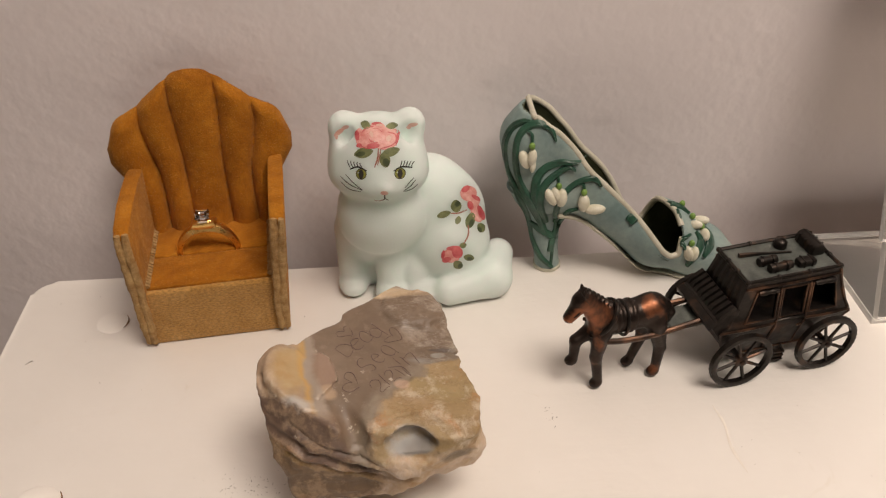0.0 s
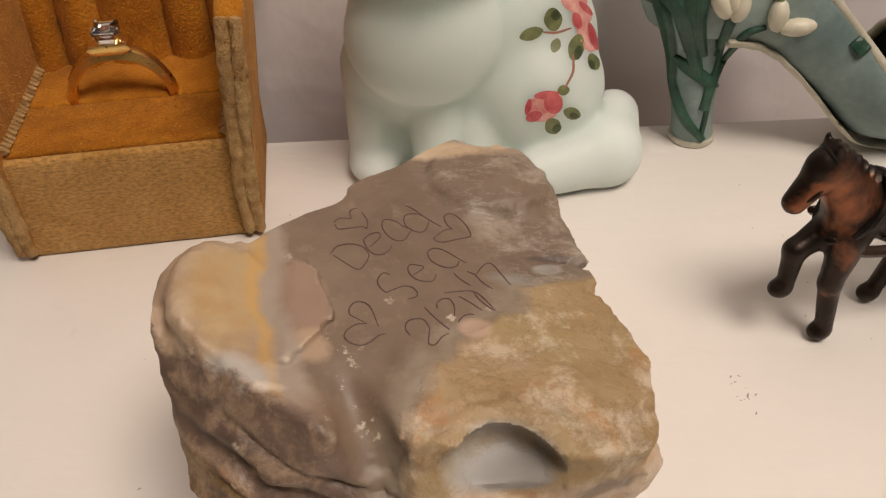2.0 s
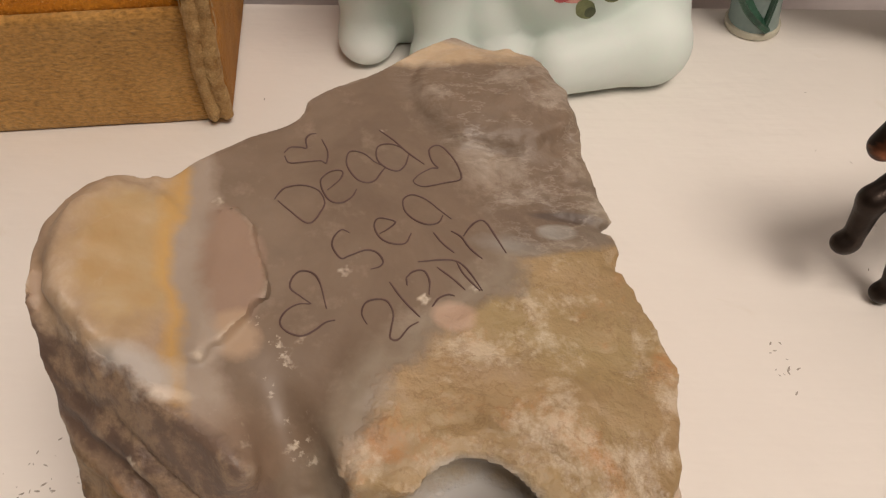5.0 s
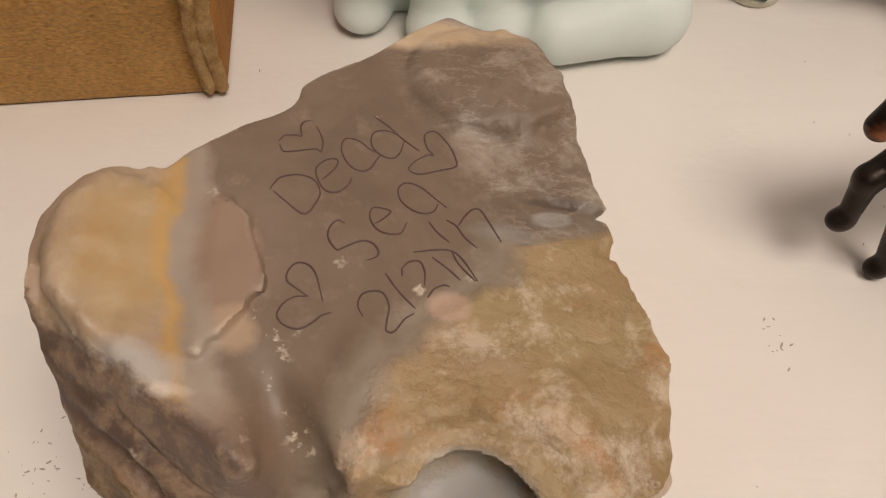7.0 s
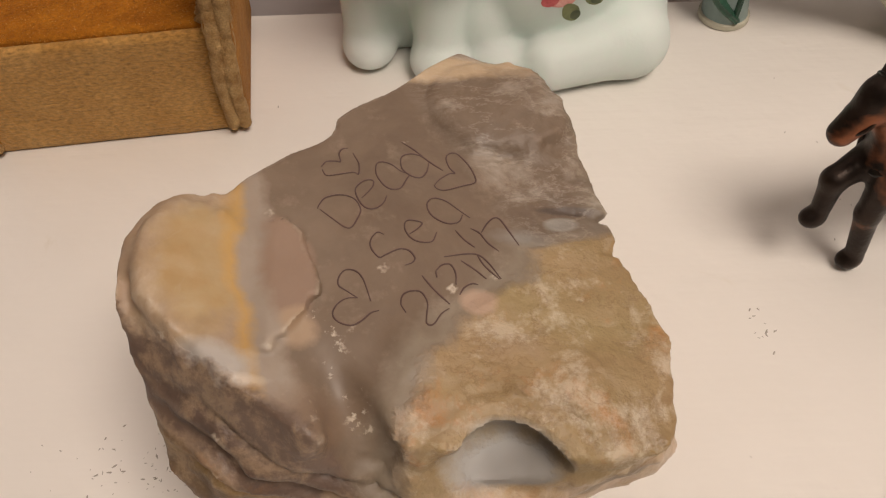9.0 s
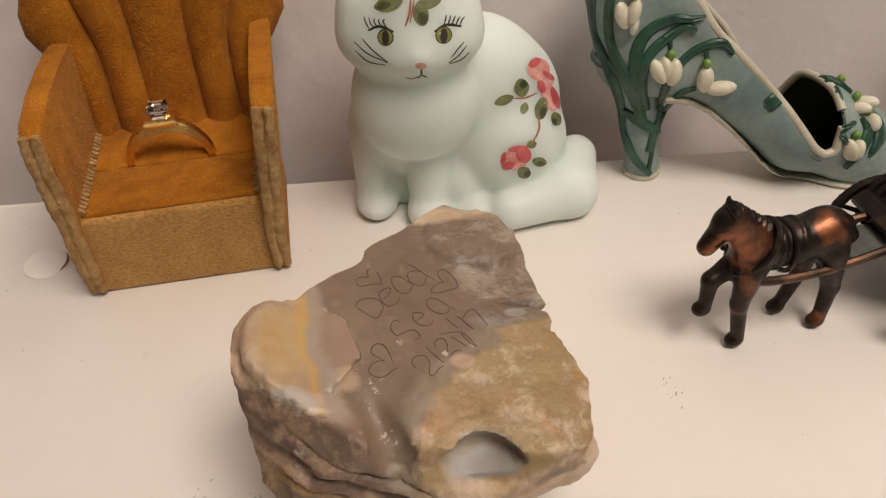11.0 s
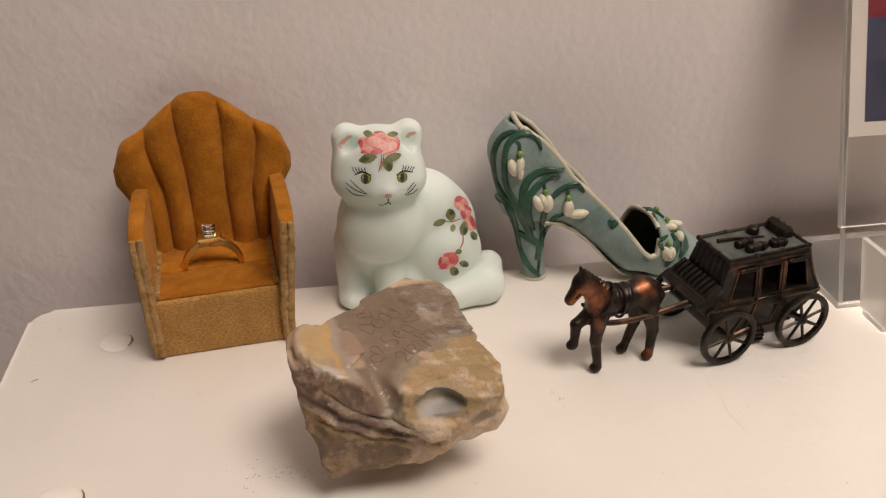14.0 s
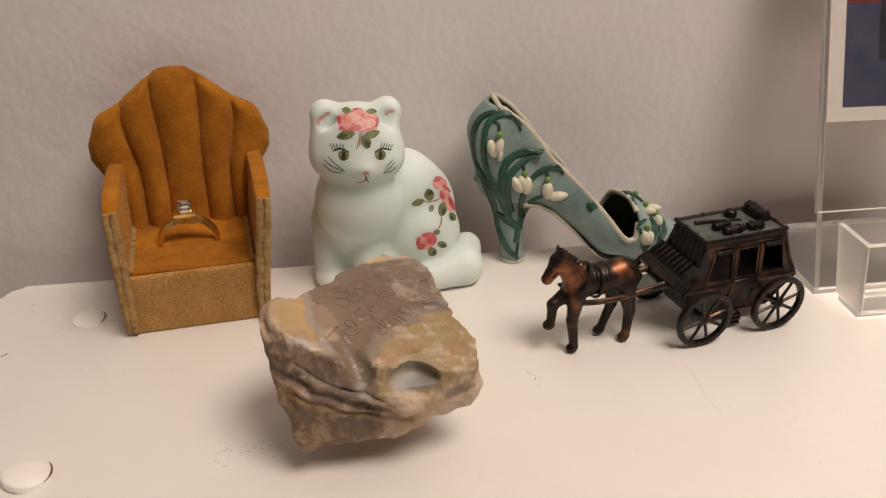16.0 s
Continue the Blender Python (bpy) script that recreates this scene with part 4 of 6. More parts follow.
def make_chair():
    chair = thing("ring_box_chair", -54.5, -31.2, 0, 6.0, "small gold velvet armchair ring box with a channelled shell back", "ring box")
    bm = bmesh.new()
    box(bm, (-20.8, 0, 0), (20.8, 31, 20.4), 0.9, 3)
    bmesh.ops.subdivide_edges(bm, edges=[e for e in bm.edges if e.calc_length() > 8], cuts=8, use_grid_fill=True)
    for v in bm.verts:
        v.co += Vector(noise.noise_vector(v.co * 0.22)) * 0.28
    part("seat_box", bm, sheen_velvet, chair, "tan velvet box front in fine woven rows, its pale sheen in the colour")
    for y0, y1 in ((1.4, 16.8), (17.2, 33)):
        bm = bmesh.new()
        box(bm, (-18.6, y0, 19.8), (19.0, y1, 21.3), 0.9, 3)
        part("seat_cushion", bm, velvet, chair, "gold velvet seat pad beside the ring slit")
    for side in (-1, 1):
        bm = bmesh.new()
        inner = 18.6
        outer_low, outer_top = (22.0, 22.6) if side < 0 else (22.2, 25.6)
        outline = [(-0.6, 1.0), (-1.8, 14), (-1.2, 24), (-2.6, 36), (-1.8, 43.0), (1.0, 45.0), (10, 45.2), (20, 45.0), (30, 44.2), (35.5, 43.6), (34, 30), (31, 12), (31, 1.0)]
        slab(bm, outline, 4.0, None, 1.1)
        for v in bm.verts:
            y, t, z = v.co.x, v.co.y / 4.0, v.co.z
            lean = max(0.0, (z - 12) / 33)
            xi = inner + (outer_top - 4.6 - inner) * lean
            xo = outer_low + (outer_top - outer_low) * lean
            wave = 0.12 * math.sin(z * 0.9 + side) * (y < 1)
            v.co = Vector((side * (xi + (xo - xi) * t), y + wave, z))
        arm = part("arm", bm, velvet, chair, "gold velvet arm panel")
        bm = bmesh.new()
        for q in (0.26, 0.75):
            pts = []
            for i in range(15):
                z = 1.5 + i * 3.0
                lean = max(0.0, (z - 12) / 33)
                xi, xo = inner + (outer_top - 4.6 - inner) * lean, outer_low + (outer_top - outer_low) * lean
                pts.append((side * (xi + (xo - xi) * q), np.interp(z, [1, 14, 24, 36, 43], [-0.6, -1.8, -1.2, -2.6, -1.8]) - 0.1 + 0.2 * math.sin(z * 0.4 + q * 9), z))
            tube(bm, pts, [1.0, 1.2, 1.3, 1.2, 1.35, 1.3, 1.25, 0.9], 14, 130, 0.9, up=(0, 1, 0))
        for v in bm.verts:
            v.co += Vector(noise.noise_vector(v.co * 0.4)) * 0.25 + Vector(noise.noise_vector(v.co * Vector((3.2, 3.2, 0.9)))) * 0.2
        part("cut_edge", bm, frayed, arm, "frayed layered cut edge of the velvet")
    # the shell back: five padded channels that fan out
    bm = bmesh.new()
    nu, nv = 160, 44
    front, rear = [], []
    for j in range(nv + 1):
        v = j / nv
        a, b = [], []
        for i in range(nu + 1):
            u = -1 + 2 * i / nu
            zs = 14 + 39.5 * v
            w = np.interp(zs, [14, 30, 36, 42, 48, 53.5], [19.2, 20.4, 21.6, 25.2, 28.4, 28.6])
            top = sum(float(np.interp(min(1.0, abs(u + d)), [0, 0.12, 0.22, 0.4, 0.6, 0.72, 0.84, 0.92, 0.97, 1], [71.9, 71.6, 70.6, 66.4, 62.2, 59.8, 58.6, 56.0, 52.0, 46.0])) for d in (-0.06, -0.03, 0.0, 0.03, 0.06)) / 5 - 0.5 * max(0.0, 1 - 14 * min(abs(u - q) for q in (-0.6, -0.26, 0.23, 0.6)))
            z = 14 + (top - 14) * v
            seams = [-1.0, -0.69 + 0.09 * v, -0.29 + 0.03 * v, 0.36 - 0.13 * v, 0.80 - 0.2 * v, 1.0]
            c = float(np.interp(u, seams, range(6)))
            c = abs(math.sin(math.pi * c)) ** 0.5
            rim = min(1, (1 - abs(u)) * 14, (1 - v) * 16 + 0.0)
            rim = math.sqrt(max(0.0, 1 - (1 - rim) ** 2))
            pad = (0.2 + 4.2 * c) * rim
            y0 = 33.2 + 0.165 * (z - 14)
            a.append(bm.verts.new((u * w + 0.6 * v, y0 - pad, z)))
            b.append(bm.verts.new((u * w + 0.6 * v, y0 + 2.6 * rim + 0.02, z)))
        front.append(a)
        rear.append(b)
    for rows in (front, rear):
        for j in range(nv):
            for i in range(nu):
                bm.faces.new((rows[j][i], rows[j][i + 1], rows[j + 1][i + 1], rows[j + 1][i]))
    ring = [front[0][i] for i in range(nu + 1)] + [front[j][nu] for j in range(1, nv + 1)] + [front[nv][i] for i in range(nu - 1, -1, -1)] + [front[j][0] for j in range(nv - 1, 0, -1)]
    back = [rear[0][i] for i in range(nu + 1)] + [rear[j][nu] for j in range(1, nv + 1)] + [rear[nv][i] for i in range(nu - 1, -1, -1)] + [rear[j][0] for j in range(nv - 1, 0, -1)]
    for k in range(len(ring)):
        n = (k + 1) % len(ring)
        bm.faces.new((ring[k], ring[n], back[n], back[k]))
    part("backrest", bm, velvet, chair, "scalloped velvet back in five padded channels", 75)
    for x in (-18.2, 18.6):
        bm = bmesh.new()
        for k in range(22):
            y, out = 1.4 + k * 1.4, 1 if x < 0 else -1
            slab(bm, [(0.0, 0.0), (0.9 + 0.2 * math.sin(k * 2.3), 0.0), (1.6, 0.7 + 0.2 * math.sin(k * 1.7)), (0.3, 1.7), (0.0, 1.6)], 1.0, turned(0, 0, 0 if out > 0 else 180, (x - out * 0.5, y if out > 0 else y + 1.0, 21.0)), 0.2)
        part("seat_trim", bm, frayed, chair, "pinked pale edge along the seat pad")
    # the nap: fine short hairs standing on every velvet face
    rng = np.random.RandomState(12)
    verts, faces = [], []
    for ob in [o for o in chair.children if o.name.split(".")[0] in ("seat_cushion", "arm", "backrest")]:
        me = ob.data
        me.calc_loop_triangles()
        co = np.array([v.co for v in me.vertices]) / MM
        tri = np.array([t.vertices for t in me.loop_triangles])
        a, b, c = co[tri[:, 0]], co[tri[:, 1]], co[tri[:, 2]]
        n = np.cross(b - a, c - a)
        size = np.linalg.norm(n, axis=1)
        n = n / np.maximum(size, 1e-9)[:, None]
        if ob.name.startswith("backrest"):  # the seams stay bare
            size = np.where(np.abs(n[:, 0]) < 0.6, size, 0.0)
        pick = rng.choice(len(tri), int(size.sum() * 0.5 * 5.0), p=size / size.sum())
        u, v = rng.rand(len(pick)), rng.rand(len(pick))
        u, v = np.where(u + v > 1, 1 - u, u), np.where(u + v > 1, 1 - v, v)
        at = a[pick] + (b - a)[pick] * u[:, None] + (c - a)[pick] * v[:, None]
        way = n[pick] + rng.normal(size=(len(pick), 3)) * 0.45
        way /= np.linalg.norm(way, axis=1)[:, None]
        across = np.cross(way, rng.normal(size=(len(pick), 3)))
        across /= np.linalg.norm(across, axis=1)[:, None]
        length = rng.uniform(0.12, 0.38, len(pick))[:, None]
        k = len(verts)
        trio = np.stack([at - across * 0.075, at + across * 0.075, at + way * length], 1).reshape(-1, 3)
        verts.extend(trio.tolist())
        faces.extend((np.arange(len(trio)).reshape(-1, 3) + k).tolist())
    me = bpy.data.meshes.new("nap")
    me.from_pydata((np.array(verts) * MM).tolist(), [], faces)
    me.materials.append(pile)
    nap = new("nap", me)
    nap.parent = chair
    tagged(nap, "short gold velvet pile", kind="stuff")
    return chair


make_chair()


def make_ring():
    gold = surface("yellow_gold", (0.98, 0.66, 0.22), (1.0, 0.72, 0.28), 400, 0.3, 1.0, 0.05)
    white_gold = surface("white_gold", (0.7, 0.66, 0.6), (0.8, 0.77, 0.72), 400, 0.2, 1.0)
    ring = thing("gold_ring", -56.9, -13.2, 20.9, 6.0, "yellow gold ring with a square stone in a velvet seat", "ring")
    bm = bmesh.new()
    n = 72
    rings = []
    for i in range(n):
        q = 2 * math.pi * i / n
        upper = max(0.0, math.sin(q)) ** 3
        w, r1 = 1.3 + 0.6 * upper, 10.0 + 0.7 * upper
        r0 = 8.2
        sect = [(r0, -w * 0.9), (r0 - 0.1, 0), (r0, w * 0.9), (r0 + 0.3, w), (r1 - 0.4, w * 0.72), (r1, 0.0), (r1 - 0.4, -w * 0.72), (r0 + 0.3, -w)]
        rings.append([bm.verts.new((r * math.cos(q), y, r * math.sin(q))) for r, y in sect])
    for i in range(n):
        a, b = rings[i], rings[(i + 1) % n]
        for j in range(8):
            bm.faces.new((a[j], a[(j + 1) % 8], b[(j + 1) % 8], b[j]))
    band = part("band", bm, gold, ring, "yellow gold band")
    bm = bmesh.new()
    slab(bm, [(-3.9, 0), (-3.2, 0.9), (3.2, 0.9), (3.9, 0), (2.5, -0.9), (-2.5, -0.9)], 4.0, turned(0, 0, 0, (0, -2.0, 10.3)), 0.15)
    part("shoulder", bm, gold, ring, "flat gold bridge under the setting")
    bm = bmesh.new()
    slab(bm, [(-1.3, 0), (-1.7, 1.2), (1.7, 1.2), (1.3, 0)], 2.8, turned(0, 0, 0, (0, -1.4, 10.9)), 0.15)
    for sx in (-1, 1):
        for sy in (-1, 1):
            tube(bm, [(sx * 1.2, sy * 1.0, 10.9), (sx * 1.75, sy * 1.55, 12.6), (sx * 1.8, sy * 1.6, 14.1), (sx * 1.55, sy * 1.4, 14.5)], [0.3, 0.3, 0.34, 0.26], 7, 10)
    part("setting", bm, white_gold, ring, "pale four-claw setting")
    bm = bmesh.new()
    s = 2.1
    levels = [(0.25, 11.6), (1.0, 12.6), (s, 13.5), (s, 13.8), (s * 0.66, 14.4)]
    rows = [[bm.verts.new((r * x, r * y, h)) for x, y in ((-1, -1), (0, -1.02), (1, -1), (1.02, 0), (1, 1), (0, 1.02), (-1, 1), (-1.02, 0))] for r, h in levels]
    for a, b in zip(rows, rows[1:]):
        for j in range(8):
            bm.faces.new((a[j], a[(j + 1) % 8], b[(j + 1) % 8], b[j]))
    bm.faces.new(rows[0])
    bm.faces.new(rows[-1])
    stone_m, t, b = nodes("clear_cut_stone")
    b.inputs["Base Color"].default_value = (0.97, 0.97, 0.98, 1)
    b.inputs["Roughness"].default_value = 0.02
    b.inputs["IOR"].default_value = 2.2
    b.inputs["Transmission Weight"].default_value = 1.0
    part("gem", bm, stone_m, ring, "square clear faceted stone", 5)
    return ring


make_ring()


# ---- the snowdrop shoe ----
SHOE_AT = (80.0, -5.0)
SOLE_LINE = ([30, 57, 61, 65, 70, 75, 80, 85, 89, 120], [25.5, 25.0, 24.5, 22.5, 18.0, 12.8, 7.2, 2.8, 1.2, 1.2])
TOP_LINE = ([30, 45.0, 48, 54, 59.5, 64, 67.5, 73.5, 80, 85, 89.5, 92.5, 94.5, 96.0, 97.5], [59.0, 58.6, 57.8, 53.4, 47.6, 41.0, 37.8, 32.0, 25.8, 19.2, 13.4, 11.8, 13.0, 24, 60])


def throat(x, y):
    """The front of the opening lies further back on the wall side."""
    return 0.33 * np.maximum(0, y + 15) * np.clip((x - 72) / 10, 0, 1)


def shoe_body(p):
    f = limb(p, (54, 2.5, 61), (47.5, 2.0, 48), 7.6, 9.8)
    f = melt(f, limb(p, (47.5, 2.0, 48), (51.5, 0.5, 31), 9.8, 10.4), 3)
    f = melt(f, limb(p, (51, 2.0, 52), (72, -3.0, 30), 8.8, 9.4), 3)
    f = melt(f, limb(p, (52, 0.5, 33), (72, -3.0, 25), 10.2, 9.2), 4)
    f = melt(f, limb(p, (72, -3.0, 25), (89, -7.0, 14.5), 9.2, 10.8), 4)
    f = melt(f, limb(p, (91, -7.0, 13.8), (105, -8.0, 7.0), 11.0, 9.2), 4)
    return melt(f, limb(p, (104, -8.0, 6.5), (113, -8.0, 3.5), 9.0, 5.4), 4)


def shoe_shell(x, y, z):
    x, y = x + SHOE_AT[0], y + SHOE_AT[1]
    p = (x, y, z)
    body = shoe_body(p)
    f = np.maximum(body, (np.interp(x, *SOLE_LINE) - z) * 0.75)
    inner = np.maximum(body + 1.5, (np.interp(x, *SOLE_LINE) + 1.6 - z) * 0.75)
    f = np.maximum(f, -inner)
    top = np.interp(x + throat(x, y), *TOP_LINE)
    return np.maximum(f, (z - top) * 0.6)


def shoe_sole(x, y, z):
    x, y = x + SHOE_AT[0], y + SHOE_AT[1]
    body = shoe_body((x, y, z + 1.5)) - 0.7
    low = np.interp(x, *SOLE_LINE)
    f = np.maximum(body, np.maximum((low - 1.2 - z) * 0.75, (z - low - 0.25) * 0.75))
    return np.maximum(f, 55 - x)


def make_shoe():
    shoe = thing("high_heel_shoe_figurine", *SHOE_AT, 0, 0, "blue-green porcelain high-heeled shoe with white snowdrops and green leaves", "figurine")
    glaze, t, b = nodes("blue_green_bisque")
    p = place(t)
    col = ramp(t, noise_tex(t, 45, 5, 0.65, p, 0.5), [(0.3, (0.15, 0.225, 0.22)), (0.52, (0.25, 0.335, 0.32)), (0.78, (0.41, 0.475, 0.43))])
    t.links.new(mix(t, 1.0, col, ramp(t, noise_tex(t, 600, 3, 0.6, p), [(0.3, (0.86,) * 3), (0.7, (1, 1, 1))]), "MULTIPLY"), b.inputs["Base Color"])
    b.inputs["Roughness"].default_value = 0.45
    bump(t, b, noise_tex(t, 350, 3, 0.6, p), 0.0002, 0.6)
    cream = surface("cream_glaze", (0.50, 0.47, 0.36), (0.64, 0.61, 0.50), 150, 0.4, 0, 0.15)
    stitch_dark = surface("dark_stitch", (0.05, 0.065, 0.055), (0.1, 0.12, 0.1), 400, 0.6)
    leaf_green = surface("dark_leaf_glaze", (0.012, 0.052, 0.032), (0.045, 0.135, 0.085), 180, 0.36, 0, 0.35, 0.0002)
    petal_white = surface("snowdrop_white", (0.66, 0.62, 0.47), (0.78, 0.75, 0.63), 300, 0.4, 0, 0.1)
    calyx_green = surface("calyx_green", (0.12, 0.24, 0.04), (0.22, 0.36, 0.08), 300, 0.4)
    verts, quads = skin(shoe_shell, (-46, -18, -1), (42, 22, 66), 0.6)
    quads = np.array(quads)
    mid = verts[quads].mean(axis=1)
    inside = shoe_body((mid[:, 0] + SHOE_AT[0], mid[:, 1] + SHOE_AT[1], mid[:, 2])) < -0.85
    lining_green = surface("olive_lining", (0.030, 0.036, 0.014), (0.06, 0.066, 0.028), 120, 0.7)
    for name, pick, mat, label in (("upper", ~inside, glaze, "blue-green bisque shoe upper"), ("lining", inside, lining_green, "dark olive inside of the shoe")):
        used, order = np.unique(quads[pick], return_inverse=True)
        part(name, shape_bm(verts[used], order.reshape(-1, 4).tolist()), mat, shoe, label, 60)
    vs, qs = skin(shoe_sole, (-27, -18, -2), (42, 20, 28), 0.5)
    vs[:, 2] = np.maximum(vs[:, 2], 0.02)
    part("sole", shape_bm(vs, qs), cream, shoe, "cream shoe sole", 50)
    # heel
    levels = [(31, 49.0, 9.6, 8.2), (27, 50.2, 8.0, 7.2), (22, 51.6, 6.0, 6.0), (16, 52.4, 4.9, 5.2), (9, 52.9, 4.3, 4.6), (3, 53.7, 4.2, 4.3), (1.3, 53.9, 4.3, 4.4)]
    bm = bmesh.new()
    rings = []
    fine = curve_points([(z, x, rx) for z, x, rx, ry in levels], 26)
    for k, q in enumerate(fine):
        ry = np.interp(q.x, [v[0] for v in levels][::-1], [v[3] for v in levels][::-1])
        rings.append([bm.verts.new((q.y + q.z * math.cos(a) - SHOE_AT[0], -3.2 + 3.2 * max(0, (q.x - 12) / 19) + ry * math.sin(a) - SHOE_AT[1], q.x)) for a in (2 * math.pi * j / 28 for j in range(28))])
    for a, c in zip(rings, rings[1:]):
        for j in range(28):
            bm.faces.new((a[j], a[(j + 1) % 28], c[(j + 1) % 28], c[j]))
    bm.faces.new(rings[0])
    bm.faces.new(rings[-1])
    heel = part("heel", bm, glaze, shoe, "tall slim blue-green heel")
    bm = bmesh.new()
    lathe(bm, [(4.4, 0.0), (4.75, 0.25), (4.75, 1.2), (4.3, 1.45)], 28, turned(0, 0, 0, (53.9 - SHOE_AT[0], -3.2 - SHOE_AT[1], 0)))
    part("heel_tip", bm, cream, heel, "cream heel tip")
    # piping along the opening
    def side(x, s):
        ys = np.linspace(-24, 24, 960)
        tops = np.interp(x + throat(x, ys), *TOP_LINE) + 0.1
        inside = (shoe_body((np.full(960, x), ys, tops)) < -0.7) & (tops < 30 + 40 * (x < 86))
        if not inside.any():
            return None
        k = np.flatnonzero(inside)[0 if s < 0 else -1]
        return Vector((x - SHOE_AT[0], ys[k] - SHOE_AT[1], tops[k]))
    xs = [46.6, 47.2, 48, 49.5, 51.5, 54, 57, 60, 62.5, 65, 67.5, 70, 73, 76.5, 80, 83, 86, 88.5, 90.5, 92, 93.4, 94.4, 95.2, 95.7]
    rims = {}
    for s in (-1, 1):
        rims[s] = [q for q in (side(x, s) for x in xs) if q is not None]
    bm = bmesh.new()
    tube(bm, rims[1][::-1] + rims[-1], 1.0, 10, 120)
    part("piping", bm, cream, shoe, "cream piping round the shoe opening")
    bm = bmesh.new()
    low = [q + Vector((-0.9, -0.35, -1.5)) for q in rims[-1][2:-3]]
    line = curve_points(low, 90)
    for a, c in zip(line[::2], line[1::2]):
        tube(bm, [a, c], 0.28, 5)
    part("stitching", bm, stitch_dark, shoe, "dark stitched line under the piping")
    # sprigs, laid on by rays from a standpoint in front of the shelf
    tree = BVHTree.FromPolygons([tuple(v) for v in verts], quads)
    bmh = bmesh.new()
    bmh.from_mesh(heel.data)
    bmesh.ops.scale(bmh, vec=(1000, 1000, 1000), verts=bmh.verts)
    heel_tree = BVHTree.FromBMesh(bmh)
    bmh.free()
    stand = Vector((-14.8 - SHOE_AT[0], -260.8 - SHOE_AT[1], 160.1))
    ahead = Vector((0.1379, 0.8584, -0.4941))
    right = ahead.cross(Vector((0, 0, 1))).normalized()
    up = right.cross(ahead)

    def spot(px, py):
        way = (ahead + right * ((px - 784) / 1505.6) + up * ((441 - py) / 1505.6)).normalized()
        best = None
        for tr in (tree, heel_tree):
            hit, normal, _, d = tr.ray_cast(stand, way)
            if hit is not None and (best is None or d < best[2]):
                best = (hit, normal if normal.dot(way) < 0 else -normal, d)
        return best

    def sprig(name, pts, widths, label, mat=leaf_green, thick=0.5):
        bm = bmesh.new()
        path, ns = [], []
        for q in curve_points([(a, c, 0) for a, c in pts], len(pts) * 4):
            got = spot(q.x, q.y)
            if got:
                path.append(got[0] + got[1] * 0.25)
                ns.append(got[1])
        if len(path) < 3:
            bm.free()
            return
        count = len(path)
        rings = []
        for i, q in enumerate(path):
            d = (path[min(i + 1, count - 1)] - path[max(i - 1, 0)]).normalized()
            nrm = (ns[max(i - 1, 0)] + ns[i] + ns[min(i + 1, count - 1)]).normalized()
            across = d.cross(nrm).normalized()
            f = i / (count - 1) * (len(widths) - 1)
            k = min(int(f), len(widths) - 2)
            w = 1.0 * (widths[k] + (widths[k + 1] - widths[k]) * (f - k))
            rings.append([bm.verts.new(q + across * w * a + nrm * thick * h) for a, h in ((-1, -0.6), (-0.85, 0.5), (-0.45, 1.05), (0, 0.85), (0.45, 1.25), (0.85, 0.5), (1, -0.6))])
        for a, c in zip(rings, rings[1:]):
            for j in range(6):
                bm.faces.new((a[j], a[j + 1], c[j + 1], c[j]))
            bm.faces.new((a[6], a[0], c[0], c[6]))
        bm.faces.new(rings[0][::-1])
        bm.faces.new(rings[-1])
        part(name, bm, mat, shoe, label)

    leaf = "long dark green snowdrop leaf in relief"
    for pts, w in (
        ([(925, 482), (905, 462), (891, 430), (884, 395), (866, 350), (849, 312), (843, 270), (853, 240), (872, 226), (886, 224)], [0.7, 1.5, 1.8, 1.6, 1.5, 1.3, 0.5]),
        ([(908, 410), (895, 370), (878, 345), (866, 318), (862, 282), (868, 248), (886, 230), (906, 228), (922, 240), (928, 256)], [1.3, 1.5, 1.3, 1.1, 1.4, 1.2, 0.4]),
        ([(912, 420), (902, 385), (896, 350), (899, 322), (914, 302), (937, 293), (955, 293), (973, 290)], [1.2, 1.4, 1.5, 1.4, 1.0, 0.4]),
        ([(914, 400), (905, 365), (911, 335), (930, 314), (950, 301), (962, 306)], [1.0, 1.3, 1.3, 1.0, 0.4]),
        ([(928, 400), (936, 362), (953, 337), (973, 323), (993, 320), (1005, 332)], [0.9, 1.2, 1.0, 1.0, 1.1, 0.4]),
        ([(922, 452), (928, 420), (938, 396), (952, 378), (968, 372)], [1.1, 1.4, 1.1, 0.8, 0.3]),
        ([(886, 400), (902, 412), (922, 424), (931, 428)], [0.8, 1.5, 1.3, 0.5]),
        ([(853, 335), (868, 345), (884, 362), (900, 396)], [0.5, 1.0, 1.2, 0.8]),
    ):
        sprig("leaf", pts, w, leaf)
    for pts in ([(923, 478), (926, 440), (929, 400), (934, 368)], [(890, 258), (889, 246), (882, 240)], [(934, 326), (932, 316), (922, 314)], [(977, 338), (975, 330), (968, 328)]):
        sprig("stem", pts, [0.55, 0.5, 0.4], "thin green stem", leaf_green, 0.4)
    sprig("leaf_tie", [(1052, 392), (1063, 381), (1072, 371)], [1.9, 2.0, 1.9], "flat dark green leaf tie", leaf_green, 0.6)
